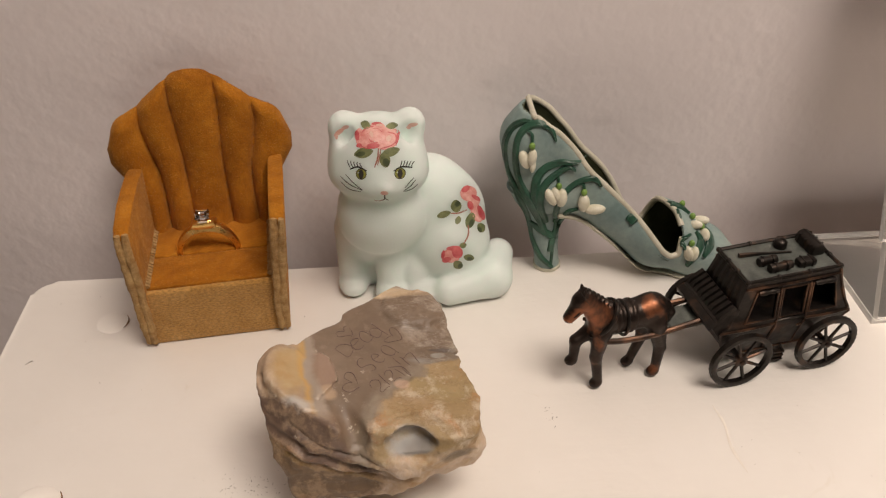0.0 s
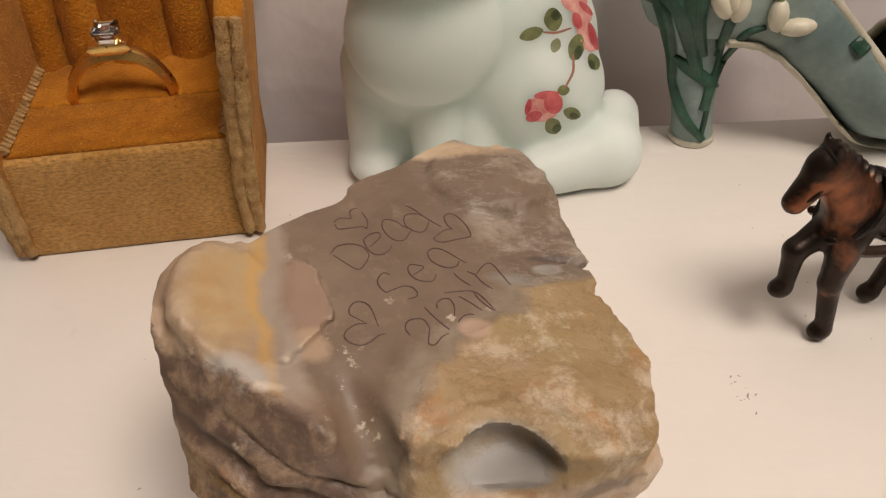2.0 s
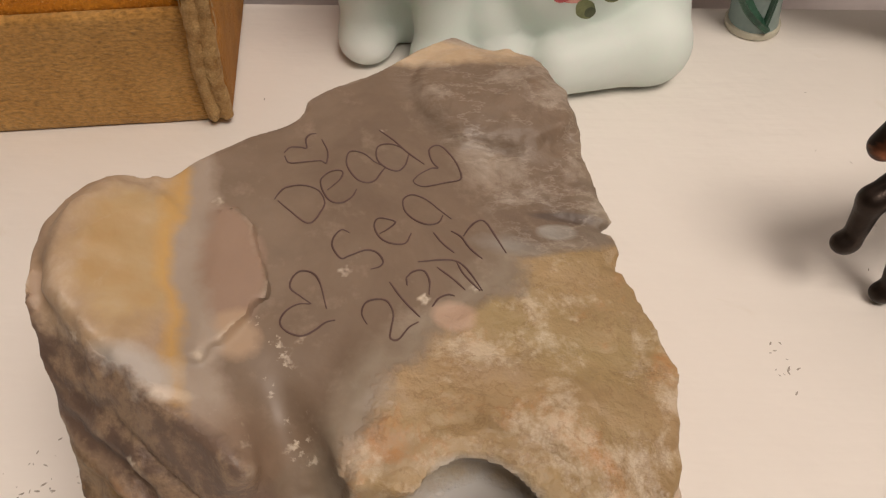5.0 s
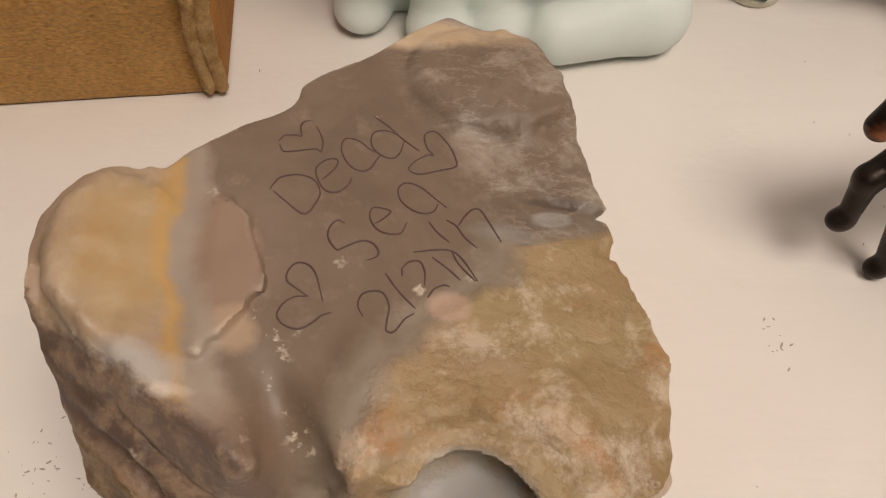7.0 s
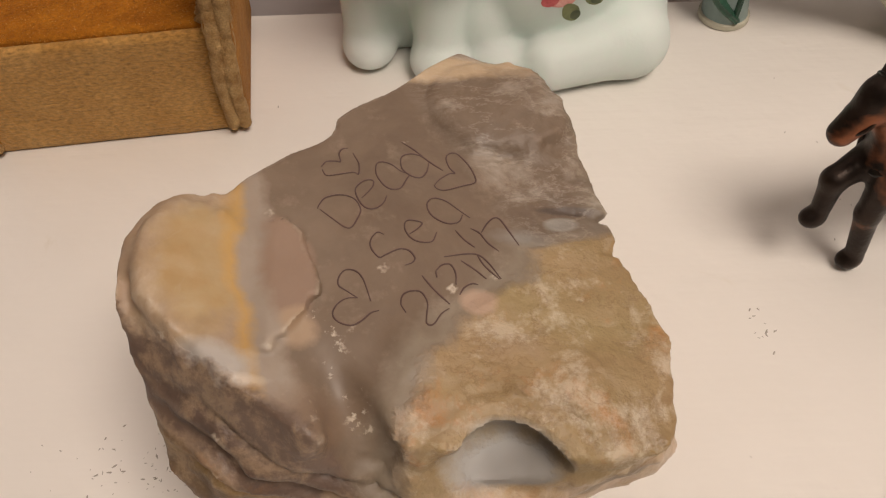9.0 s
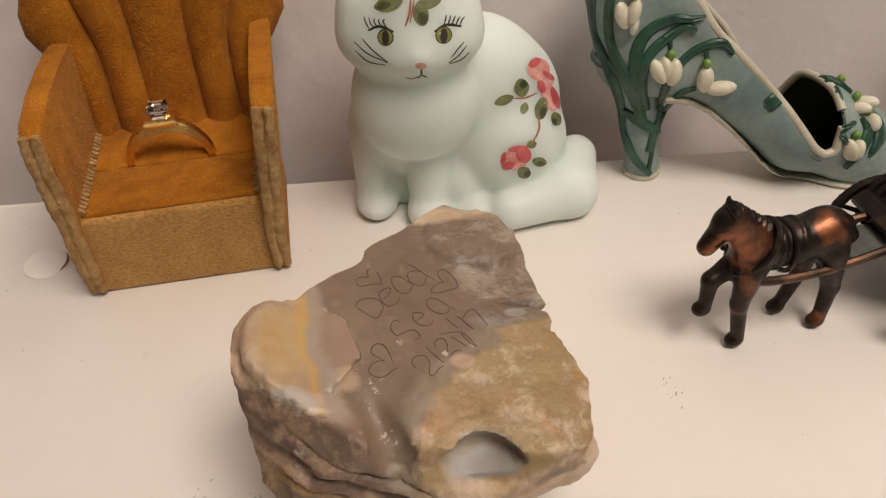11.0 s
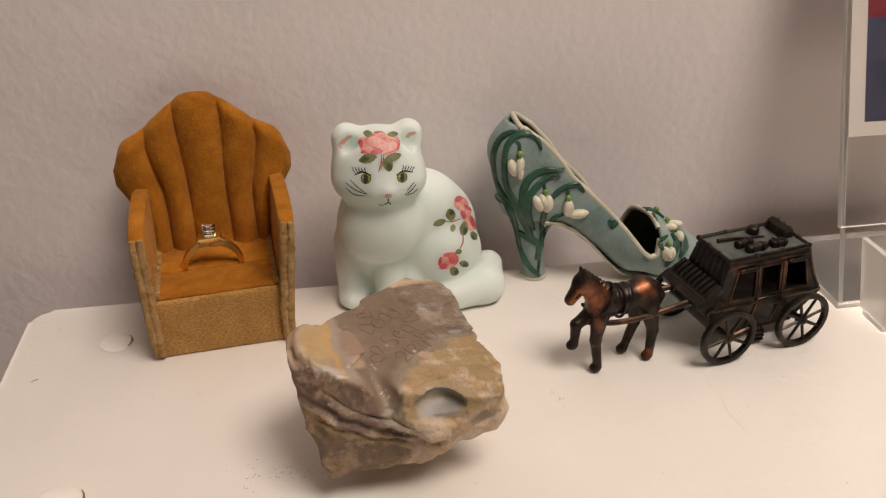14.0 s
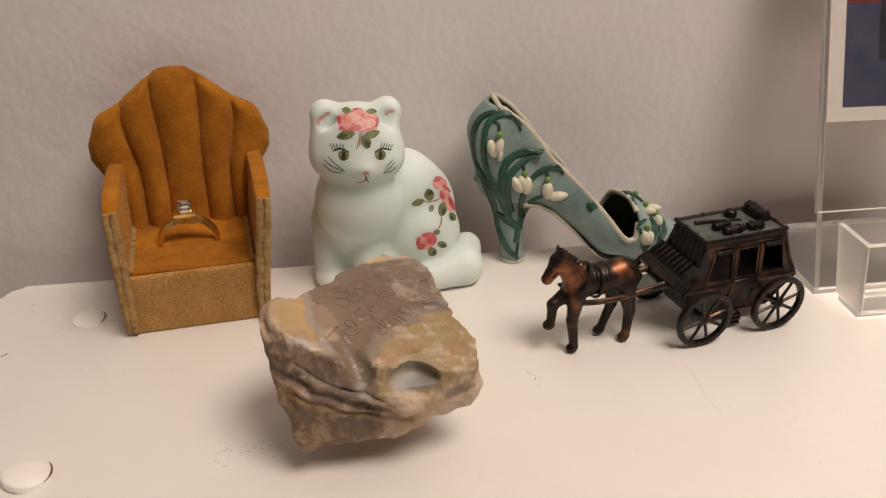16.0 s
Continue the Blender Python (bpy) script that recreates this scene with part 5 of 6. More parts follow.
    for pts, w in (([(1112, 364), (1130, 368), (1146, 380)], [0.8, 1.6, 0.6]), ([(1150, 466), (1163, 446), (1170, 424), (1160, 408)], [0.7, 1.7, 1.5, 0.5]),
                   ([(1152, 412), (1140, 422), (1146, 436)], [0.5, 0.9, 0.5]), ([(1176, 450), (1184, 432), (1182, 414), (1172, 402)], [0.7, 1.8, 1.5, 0.5]), ([(1128, 372), (1134, 386), (1136, 398)], [0.5, 0.8, 0.4])):
        sprig("leaf", pts, w, leaf)

    def blossom(calyx, petals):
        got = spot(*calyx)
        if not got:
            return
        bm = bmesh.new()
        for (px, py), (w, h), turn in petals:
            hit = spot(px, py)
            if hit:
                face = Matrix((right, hit[1].cross(right).normalized(), hit[1])).transposed()
                m = face @ Matrix.Rotation(radians(turn), 3, "Z")
                ball(bm, hit[0] + hit[1] * 0.5, (w * 0.95, h * 0.95, 1.8), m, 14, 8)
        flower = part("snowdrop", bm, petal_white, shoe, "white snowdrop petals in relief")
        bm = bmesh.new()
        ball(bm, got[0] + got[1] * 0.9, (1.0, 1.0, 1.2), None, 12, 8)
        part("calyx", bm, calyx_green, flower, "bright green calyx")

    blossom((890, 264), [((879, 288), (1.7, 3.6), 22), ((890, 284), (1.6, 3.2), -8), ((892, 299), (1.0, 2.3), -5)])
    blossom((934, 333), [((922, 352), (1.7, 3.4), 30), ((939, 353), (2.0, 3.4), -4), ((930, 348), (1.5, 2.8), 12)])
    blossom((977, 342), [((977, 361), (2.0, 3.4), 4), ((996, 371), (3.6, 1.8), 6)])
    blossom((1153, 426), [((1150, 443), (1.7, 3.0), 14), ((1159, 444), (1.5, 2.8), -12)])
    blossom((1150, 386), [((1164, 393), (3.0, 1.6), -18), ((1157, 398), (2.2, 1.4), -25)])
    blossom((1166, 402), [((1173, 414), (1.5, 2.4), 10)])
    blossom((1132, 368), [((1143, 371), (2.4, 1.4), -8)])
    return shoe


make_shoe()


# ---- the stagecoach and horse ----
def make_bronze(name, dark, copper, amount, rubbed=()):
    m, t, b = nodes(name)
    p = place(t)
    level = noise_tex(t, 130, 4, 0.6, p, 0.3)
    for at, reach in rubbed:  # places that hands have rubbed bright
        d = t.nodes.new("ShaderNodeVectorMath")
        d.operation = "DISTANCE"
        d.inputs[1].default_value = at
        t.links.new(p, d.inputs[0])
        level = calc(t, "ADD", level, calc(t, "MULTIPLY", calc(t, "SUBTRACT", 1.0, calc(t, "DIVIDE", d.outputs["Value"], reach), True), 0.3))
    if rubbed:
        level = calc(t, "SUBTRACT", level, 0.06)
    worn = ramp(t, level, [(amount - 0.05, (0, 0, 0)), (amount + 0.14, (1, 1, 1))])
    col = mix(t, worn, ramp(t, noise_tex(t, 260, 4, 0.6, p), [(0.3, dark), (0.75, tuple(c * 2.2 for c in dark))]), copper)
    t.links.new(col, b.inputs["Base Color"])
    b.inputs["Metallic"].default_value = 0.75
    t.links.new(ramp(t, noise_tex(t, 300, 3, 0.6, p), [(0.25, (0.3,) * 3), (0.75, (0.5,) * 3)]), b.inputs["Roughness"])
    bump(t, b, noise_tex(t, 900, 3, 0.6, p), 0.00012, 0.7)
    return m


bronze = make_bronze("dark_bronze", (0.016, 0.013, 0.011), (0.11, 0.058, 0.034), 0.60)
horse_bronze = make_bronze("rubbed_bronze", (0.020, 0.014, 0.011), (0.25, 0.092, 0.042), 0.60, [((-0.0575, -0.004, 0.0255), 0.0075), ((-0.0405, -0.003, 0.0265), 0.005), ((-0.0625, -0.002, 0.0275), 0.004), ((-0.0555, -0.004, 0.018), 0.005), ((-0.037, -0.0035, 0.003), 0.0025)])
copper_edge = make_bronze("rubbed_copper_edge", (0.035, 0.022, 0.016), (0.19, 0.10, 0.06), 0.52)
verdigris = surface("dull_green_bronze", (0.07, 0.078, 0.07), (0.17, 0.185, 0.165), 200, 0.5, 0.3, 0.3)


def horse_field(x, y, z):
    x, y = x - 0.8, y + 0.8
    p = (x, y, z)
    f = egg(p, (-46.5, 0, 22.8), (9.5, 4.5, 4.7))
    f = melt(f, egg(p, (-54.0, 0, 22.3), (4.2, 4.0, 5.2), (0, 15, 0)), 2)
    f = melt(f, egg(p, (-39.5, 0, 23.6), (5.2, 4.5, 5.0)), 2)
    f = melt(f, limb(p, (-54.5, 0, 24.0), (-60.0, 0, 31.8), 4.0, 2.7), 1.6)
    f = melt(f, egg(p, (-60.9, 0, 31.6), (3.2, 2.3, 3.2)), 1.0)
    f = melt(f, limb(p, (-61.0, 0, 31.0), (-64.4, 0, 26.2), 2.5, 1.75), 1.0)
    for s in (-1, 1):
        f = melt(f, limb(p, (-60.6, s * 1.2, 33.6), (-61.0, s * 1.5, 36.0), 0.9, 0.35), 0.5)
    mane = limb(p, (-60.4, 0, 34.4), (-52.6, 0, 27.6), 1.1, 1.3)
    f = melt(f, mane + 0.45 * np.sin((x - z * 0.9) * 2.6), 0.35)
    legs = [
        ((-55.2, -2.4, 20), (-56.2, -2.8, 11.5), (-55.0, -3.4, 2.2), 2.8, 1.7, 1.35),
        ((-55.4, 1.2, 19.6), (-61.6, 0.2, 16.6), (-62.2, -0.6, 10.6), 2.6, 1.7, 1.3),
        ((-38.6, -2.4, 20.5), (-36.2, -2.8, 10.6), (-36.9, -3.4, 2.2), 3.3, 1.75, 1.35),
        ((-40.2, 2.4, 19.5), (-39.4, 2.6, 11.0), (-42.6, 2.2, 2.4), 3.1, 1.65, 1.3),
    ]
    for a, b, c, ra, rb, rc in legs:
        f = melt(f, limb(p, a, b, ra, rb), 1.4)
        f = melt(f, limb(p, b, c, rb, rc), 0.8)
        f = melt(f, egg(p, (c[0] - 0.7, c[1], c[2] - 0.6), (1.9, 1.6, 1.6)), 0.6)
    f = melt(f, limb(p, (-34.9, 0, 25.0), (-33.2, 0, 21.0), 1.1, 1.5), 0.8)
    f = melt(f, limb(p, (-33.2, 0, 21.0), (-33.8, 0, 16.0), 1.5, 0.6), 0.6)
    for cx in (-50.6, -46.4):                                                        # girth straps
        band = np.maximum(np.abs(x - cx - 0.12 * (z - 22)) - 0.55, melt(egg(p, (-46.5, 0, 22.8), (9.5, 4.5, 4.7)), egg(p, (-54.0, 0, 22.3), (4.2, 4.0, 5.2), (0, 15, 0)), 2) - 0.35)
        f = np.minimum(f, band)
    return f


def make_wheel(coach, x, y):
    n = 72
    bm = bmesh.new()
    sect = [(7.9, -0.75), (7.9, 0.75), (8.7, 1.05), (9.7, 0.8), (9.7, -0.8), (8.7, -1.05)]
    rings = [[bm.verts.new(((r - 0.22 * (i % 2) * (r > 9)) * math.cos(a), w, (r - 0.22 * (i % 2) * (r > 9)) * math.sin(a))) for r, w in sect] for i, a in ((i, 2 * math.pi * i / n) for i in range(n))]
    for i in range(n):
        a, b = rings[i], rings[(i + 1) % n]
        for j in range(6):
            bm.faces.new((a[j], a[(j + 1) % 6], b[(j + 1) % 6], b[j]))
    put(bm, bm.verts, turned(0, 0, 0, (x, y, 9.7)))
    wheel = part("wheel", bm, bronze, coach, "dark bronze spoked wheel")
    bm = bmesh.new()
    s = -1 if y < 0 else 1
    lathe(bm, [(1.9, -1.0), (1.9, 0.4), (1.5, 0.8), (0.9, 0.9), (0.9, 1.4), (0.4, 1.7)], 16, Matrix.Translation((x, y, 9.7)) @ turned(90 if s < 0 else -90, 0, 0))
    part("hub", bm, bronze, wheel)
    for k in range(8):
        bm = bmesh.new()
        a = 2 * math.pi * (k + 0.35) / 8
        c, q = math.cos(a), math.sin(a)
        tube(bm, [(x + 1.4 * c, y, 9.7 + 1.4 * q), (x + 8.3 * c, y, 9.7 + 8.3 * q)], [0.62, 0.5], 6, 0, 0.8, up=(0, 1, 0))
        part("spoke", bm, bronze, wheel)


def make_coach():
    coach = thing("toy_stagecoach", 111.5, -47.4, 0, 11.0, "small dark bronze toy stagecoach drawn by one horse", "toy")
    verts, quads = skin(horse_field, (-68, -7, -0.6), (-30, 7, 37.5), 0.4)
    verts[:, 2] = np.maximum(verts[:, 2], 0.0)
    part("horse", shape_bm(verts, quads), horse_bronze, coach, "dark bronze horse figure with rubbed copper patches", 70)
    for name, mid, tip, wide, tall, r in (("collar", (-53.6, -0.8, 23.6), 38, 4.5, 6.0, 0.75), ("noseband", (-62.0, -0.8, 28.6), 40, 2.2, 2.3, 0.3), ("browband", (-59.2, -0.8, 32.0), -35, 2.5, 3.2, 0.3), ("belly_strap", (-47.6, -0.8, 22.4), 4, 4.85, 5.0, 0.5)):
        bm = bmesh.new()
        loop = [turned(0, tip, 0, mid) @ Vector((0, wide * math.cos(2 * math.pi * k / 28), tall * math.sin(2 * math.pi * k / 28))) for k in range(28)]
        tube(bm, loop, r, 8, 0, 1.0, True, up=(1, 0, 0.3))
        part(name, bm, bronze, coach, "dark raised harness strap")
    half = lambda z: float(np.interp(z, [4, 8, 16, 17.5, 33], [6.8, 7.6, 9.9, 9.9, 8.0]))
    # lower body: a boat-shaped box
    front = lambda z: float(np.interp(z, [4, 10, 17, 18.5, 33], [-13, -18.5, -20.8, -17.6, -13.9]))
    rear = lambda z: float(np.interp(z, [4, 10, 16, 18, 24, 33], [15.5, 18, 21.4, 20.4, 17.2, 14.9]))
    bm = bmesh.new()
    rows = []
    for z in (4.2, 5, 8, 12, 15.4, 16.6, 17.6):
        h, a, b = half(z), front(z), rear(z)
        if z == 4.2:
            h, a, b = h - 0.6, a + 0.6, b - 0.6
        rows.append([bm.verts.new(q) for q in ((a, -h, z), (b, -h, z), (b, h, z), (a, h, z))])
    for a, b in zip(rows, rows[1:]):
        for j in range(4):
            bm.faces.new((a[j], a[(j + 1) % 4], b[(j + 1) % 4], b[j]))
    bm.faces.new(rows[0])
    bm.faces.new(rows[-1])
    part("lower_body", bm, bronze, coach, "dark bronze coach body", 25)
    # side walls with three window openings each
    xs = [None, -13.2, -4.0, -2.4, 5.2, 7.0, 16.0, None]
    zs = [17.4, 19.2, 28.9, 32.6]
    for s in (-1, 1):
        bm = bmesh.new()
        def at(i, z, inset):
            if i in (0, 7):
                x = front(z) if i == 0 else rear(z)
            else:
                x = xs[i] + (0.25 * (z - 19.4) if i == 1 else -0.2 * (z - 19.4) if i == 6 else 0)
            return Vector((x, s * (half(z) - inset), z))
        for i in range(7):
            for j in range(3):
                if j == 1 and i in (1, 3, 5):
                    continue
                q = [(i, j), (i + 1, j), (i + 1, j + 1), (i, j + 1)]
                out = [bm.verts.new(at(a, zs[b], 0.0)) for a, b in q]
                inn = [bm.verts.new(at(a, zs[b], 1.1)) for a, b in q]
                bm.faces.new(out)
                bm.faces.new(inn[::-1])
                for k in range(4):
                    bm.faces.new((out[k], inn[k], inn[(k + 1) % 4], out[(k + 1) % 4]))
        bmesh.ops.remove_doubles(bm, verts=bm.verts, dist=0.01)
        part("side_wall", bm, bronze, coach, "dark bronze side wall with three open windows", 25)
        for i in (1, 3, 5):
            bm = bmesh.new()
            c = [at(i, 19.2, -0.15), at(i + 1, 19.2, -0.15), at(i + 1, 28.9, -0.15), at(i, 28.9, -0.15)]
            for a, b in zip(c, c[1:] + c[:1]):
                tube(bm, [a, b], 0.27, 6)
            for q in c:
                ball(bm, q, 0.29, None, 8, 6)
            part("window_frame", bm, copper_edge, coach, "copper-rubbed window frame")
            if i != 3:
                bm = bmesh.new()
                a, b = c[3] + Vector((0.3, s * 0.35, 0.1)), c[2] + Vector((-0.3, s * 0.35, 0.1))
                tube(bm, [a, b], [0.55, 0.8, 0.6, 0.8, 0.55], 8, 18)
                part("rolled_blind", bm, bronze, coach, "rolled window blind")
        # door with its frame lines, handle and step
        bm = bmesh.new()
        box(bm, (-3.0, -0.35, 6.0), (6.0, 0.35, 18.6), 0.25, 1)
        for v in bm.verts:
            v.co = Vector((v.co.x, s * (half(v.co.z) + 0.2) + v.co.y, v.co.z))
        door = part("door", bm, bronze, coach, "dark bronze coach door")
        bm = bmesh.new()
        tube(bm, [(3.6, s * (half(15) + 0.9), 15.4), (4.8, s * (half(15) + 1.2), 16.0)], 0.35, 6)
        part("door_handle", bm, copper_edge, door, "small rubbed handle")
        for x in (-3.2, 6.2):
            bm = bmesh.new()
            tube(bm, [(x, s * (half(z) + 0.3), z) for z in (6, 10, 16.2, 17.5, 24, 29.5)], 0.32, 6)
            part("door_jamb", bm, copper_edge, door, "raised rubbed door edge")
        for name, z, x0, x1 in (("belt_moulding", 17.2, -20.6, -3.4), ("belt_moulding", 17.2, 6.4, 21.0), ("cornice", 30.6, -14.4, 15.4)):
            bm = bmesh.new()
            tube(bm, [(x0, s * (half(z) + 0.15), z), ((x0 + x1) / 2, s * (half(z) + 0.35), z - 0.1), (x1, s * (half(z) + 0.15), z)], 0.42, 6, 12)
            part(name, bm, copper_edge, coach, "raised rubbed moulding")
        bm = bmesh.new()
        tube(bm, [(-20.6, s * (half(17) + 0.1), 17), (-18.6, s * (half(10) + 0.2), 10.5), (-12.5, s * (half(5) + 0.2), 5.0), (14.6, s * (half(5) + 0.2), 5.0), (17.6, s * (half(10) + 0.2), 10.5), (21.3, s * (half(16.5) + 0.1), 16.6)], 0.32, 6)
        part("sill_moulding", bm, copper_edge, coach, "thin rubbed edge line")
        bm = bmesh.new()
        y = s * 8.6
        for x in (-1.4, 2.8):
            tube(bm, [(x, s * 6.9, 5.2), (x, y + s * 0.6, 4.6), (x, y + s * 0.6, 1.4)], 0.4, 6)
        for z in (4.4, 3.0, 1.5):
            box(bm, (-1.6, y + s * 0.6 - 0.8, z - 0.3), (3.0, y + s * 0.6 + 0.8, z + 0.3), 0.12, 1)
        part("step", bm, bronze, coach, "two-rung folding step")
        bm = bmesh.new()
        tube(bm, [(rear(18), s * half(18), 18), (rear(22.5), s * half(22.5), 22.5), (rear(28), s * half(28), 28), (rear(32), s * half(32), 32.2)], 0.5, 6, 14)
        part("corner_post", bm, copper_edge, coach, "rubbed rear corner edge")
    # end walls
    bm = bmesh.new()
    for inset, flip in ((0.0, False), (1.1, True)):
        q = [(rear(17.5) - inset, -half(17.5), 17.4), (rear(17.5) - inset, half(17.5), 17.4), (rear(32.5) - inset, half(32.5), 32.6), (rear(32.5) - inset, -half(32.5), 32.6)]
        vs = [bm.verts.new(p) for p in (q[::-1] if flip else q)]
        bm.faces.new(vs)
    bmesh.ops.convex_hull(bm, input=bm.verts)
    part("rear_wall", bm, bronze, coach, "dark bronze rear wall", 25)
    bm = bmesh.new()
    for x0, z0, x1, z1 in ((-17.2, 17.4, -14.0, 32.6),):
        n = 7
        pts = []
        for k in range(n * 4 + 1):
            y = -1 + 2 * k / (n * 4)
            d = 0.7 if k % 4 in (1, 2) else 0.0
            pts.append((y, d))
        lo = [bm.verts.new((x0 - d - 1.2, y * half(z0), z0 + 0.0)) for y, d in pts]
        hi = [bm.verts.new((x1 - d, y * half(z1), z1 + d * 0.3)) for y, d in pts]
        for i in range(len(pts) - 1):
            bm.faces.new((lo[i], lo[i + 1], hi[i + 1], hi[i]))
        bl, bh = [bm.verts.new((x0 + 1, y, z0)) for y in (-9.6, 9.6)], [bm.verts.new((x1 + 1, y, z1)) for y in (-7.8, 7.8)]
        bm.faces.new((bl[0], bh[0], bh[1], bl[1]))
        bm.faces.new((lo[0], hi[0], bh[0], bl[0]))
        bm.faces.new((lo[-1], bl[1], bh[1], hi[-1]))
    part("front_wall", bm, bronze, coach, "slanting front wall of upright boards", 25)
    # driver's bench: a row of ridges over a sloping footboard
    bm = bmesh.new()
    slab(bm, [(-23.4, 19.4), (-22.8, 21.6), (-17.4, 24.6), (-15.6, 24.4), (-16.0, 17.5), (-20, 14)], 18.6, turned(0, 0, 0, (0, -9.3, 0)), 0.3)
    bench = part("driver_bench", bm, bronze, coach, "dark sloping driver's bench", 25)
    for k in range(9):
        bm = bmesh.new()
        y = -8.6 + k * 2.15
        slab(bm, [(-22.2, 21.6), (-21.4, 23.6), (-17.6, 26.0), (-16.2, 24.6)], 1.3, turned(0, 0, 0, (0, y - 0.62, 0)))
        part("ridge", bm, bronze, bench)
    bm = bmesh.new()
    slab(bm, [(-24.6, 19.0), (-24.8, 20.2), (-22.4, 21.7), (-22.0, 20.6)], 19.0, turned(0, 0, 0, (0, -9.5, 0)), 0.2)
    part("footboard", bm, bronze, coach, "narrow dark footboard", 25)
    # roof, rail and luggage
    bm = bmesh.new()
    box(bm, (-14.3, -8.0, 32.0), (14.9, 8.0, 32.8), 0.25, 1)
    roof = part("roof", bm, verdigris, coach, "flat dull green roof with a raised rim")
    corners = [(-14.3, -8.0), (14.9, -8.0), (14.9, 8.0), (-14.3, 8.0)]
    for a, b in zip(corners, corners[1:] + corners[:1]):
        bm = bmesh.new()
        tube(bm, [(*a, 32.9), (*b, 32.9)], 0.65, 7)
        for f in (0.0, 0.33, 0.66):
            ball(bm, (a[0] + (b[0] - a[0]) * f, a[1] + (b[1] - a[1]) * f, 33.0), 0.85, None, 8, 6)
        part("roof_rail", bm, bronze, roof, "dark raised rail")
    def luggage(name, bm, label):
        part(name, bm, bronze, roof, label)
    bm = bmesh.new()
    slab(bm, [(-2.0, 0), (-2.0, 2.2), (-1.4, 3.3), (0, 3.8), (1.4, 3.3), (2.0, 2.2), (2.0, 0)], 8.6, turned(0, 0, 0, (11.6, -2.0, 32.7)), 0.2)
    for y in (-1.2, 1.6, 4.4):
        box(bm, (9.4, y + 0.6, 32.7), (13.8, y + 1.2, 36.0), 0.2, 1)
    luggage("trunk", bm, "domed dark travelling trunk")
    bm = bmesh.new()
    lathe(bm, [(1.9, 0), (2.0, 0.6), (1.9, 1.9), (1.3, 2.5), (0.5, 2.7)], 14, turned(0, 0, 0, (3.6, 4.8, 32.7)))
    luggage("hat_box", bm, "small round dark hat box")
    for x, y, ln in ((-7.4, -1.6, 5.6), (-6.0, -5.0, 7.0)):
        bm = bmesh.new()
        tube(bm, [(x, y, 34.0), (x + ln, y + 0.3, 34.0)], [1.25, 1.35, 1.3, 1.35, 1.25], 12, 10)
        for f in (0.25, 0.75):
            tube(bm, [(x + ln * f - 0.3, y + 0.1, 34.0), (x + ln * f + 0.3, y + 0.1, 34.0)], 1.55, 12)
        luggage("bedroll", bm, "strapped dark bedroll")
    bm = bmesh.new()
    box(bm, (3.0, -6.0, 32.7), (8.6, -3.0, 34.9), 0.6, 2)
    for x in (5.4, 7.9):
        box(bm, (x - 1, -6.2, 32.7), (x - 0.5, -2.8, 35.1), 0.15, 1)
    luggage("suitcase", bm, "small strapped dark suitcase")
    bm = bmesh.new()
    tube(bm, [(-10.6, 3.4, 33.4), (-6.4, 3.0, 33.4), (-2.0, 2.4, 33.3), (5.0, 1.2, 33.2)], [0.75, 0.65, 0.4, 0.3], 8, 14)
    luggage("rifle", bm, "toy rifle lying on the roof")
    # shafts, pole plate and axles
    for s in (-1, 1):
        bm = bmesh.new()
        tube(bm, [(-57.0, s * 3.2, 20.6), (-54.4, s * 4.9, 18.6), (-47, s * 5.4, 17.6), (-38, s * 5.4, 17.7), (-30, s * 5.0, 18.4), (-22, s * 4.6, 19.2)], [0.5, 0.85, 0.85, 0.8, 0.9], 8, 30, 1.1)
        part("shaft", bm, copper_edge, coach, "copper-rubbed harness shaft")
    bm = bmesh.new()
    box(bm, (-33, -4.4, 16.4), (-19, 4.4, 17.6), 0.3, 1)
    part("pole_plate", bm, verdigris, coach, "flat plate between horse and coach")
    for x in (-15.2, 12.4):
        bm = bmesh.new()
        tube(bm, [(x, -14.0, 9.7), (x, 14.0, 9.7)], 0.9, 8)
        part("axle", bm, bronze, coach)
        for s in (-1, 1):
            make_wheel(coach, x, s * 14.4)
    return coach


make_coach()


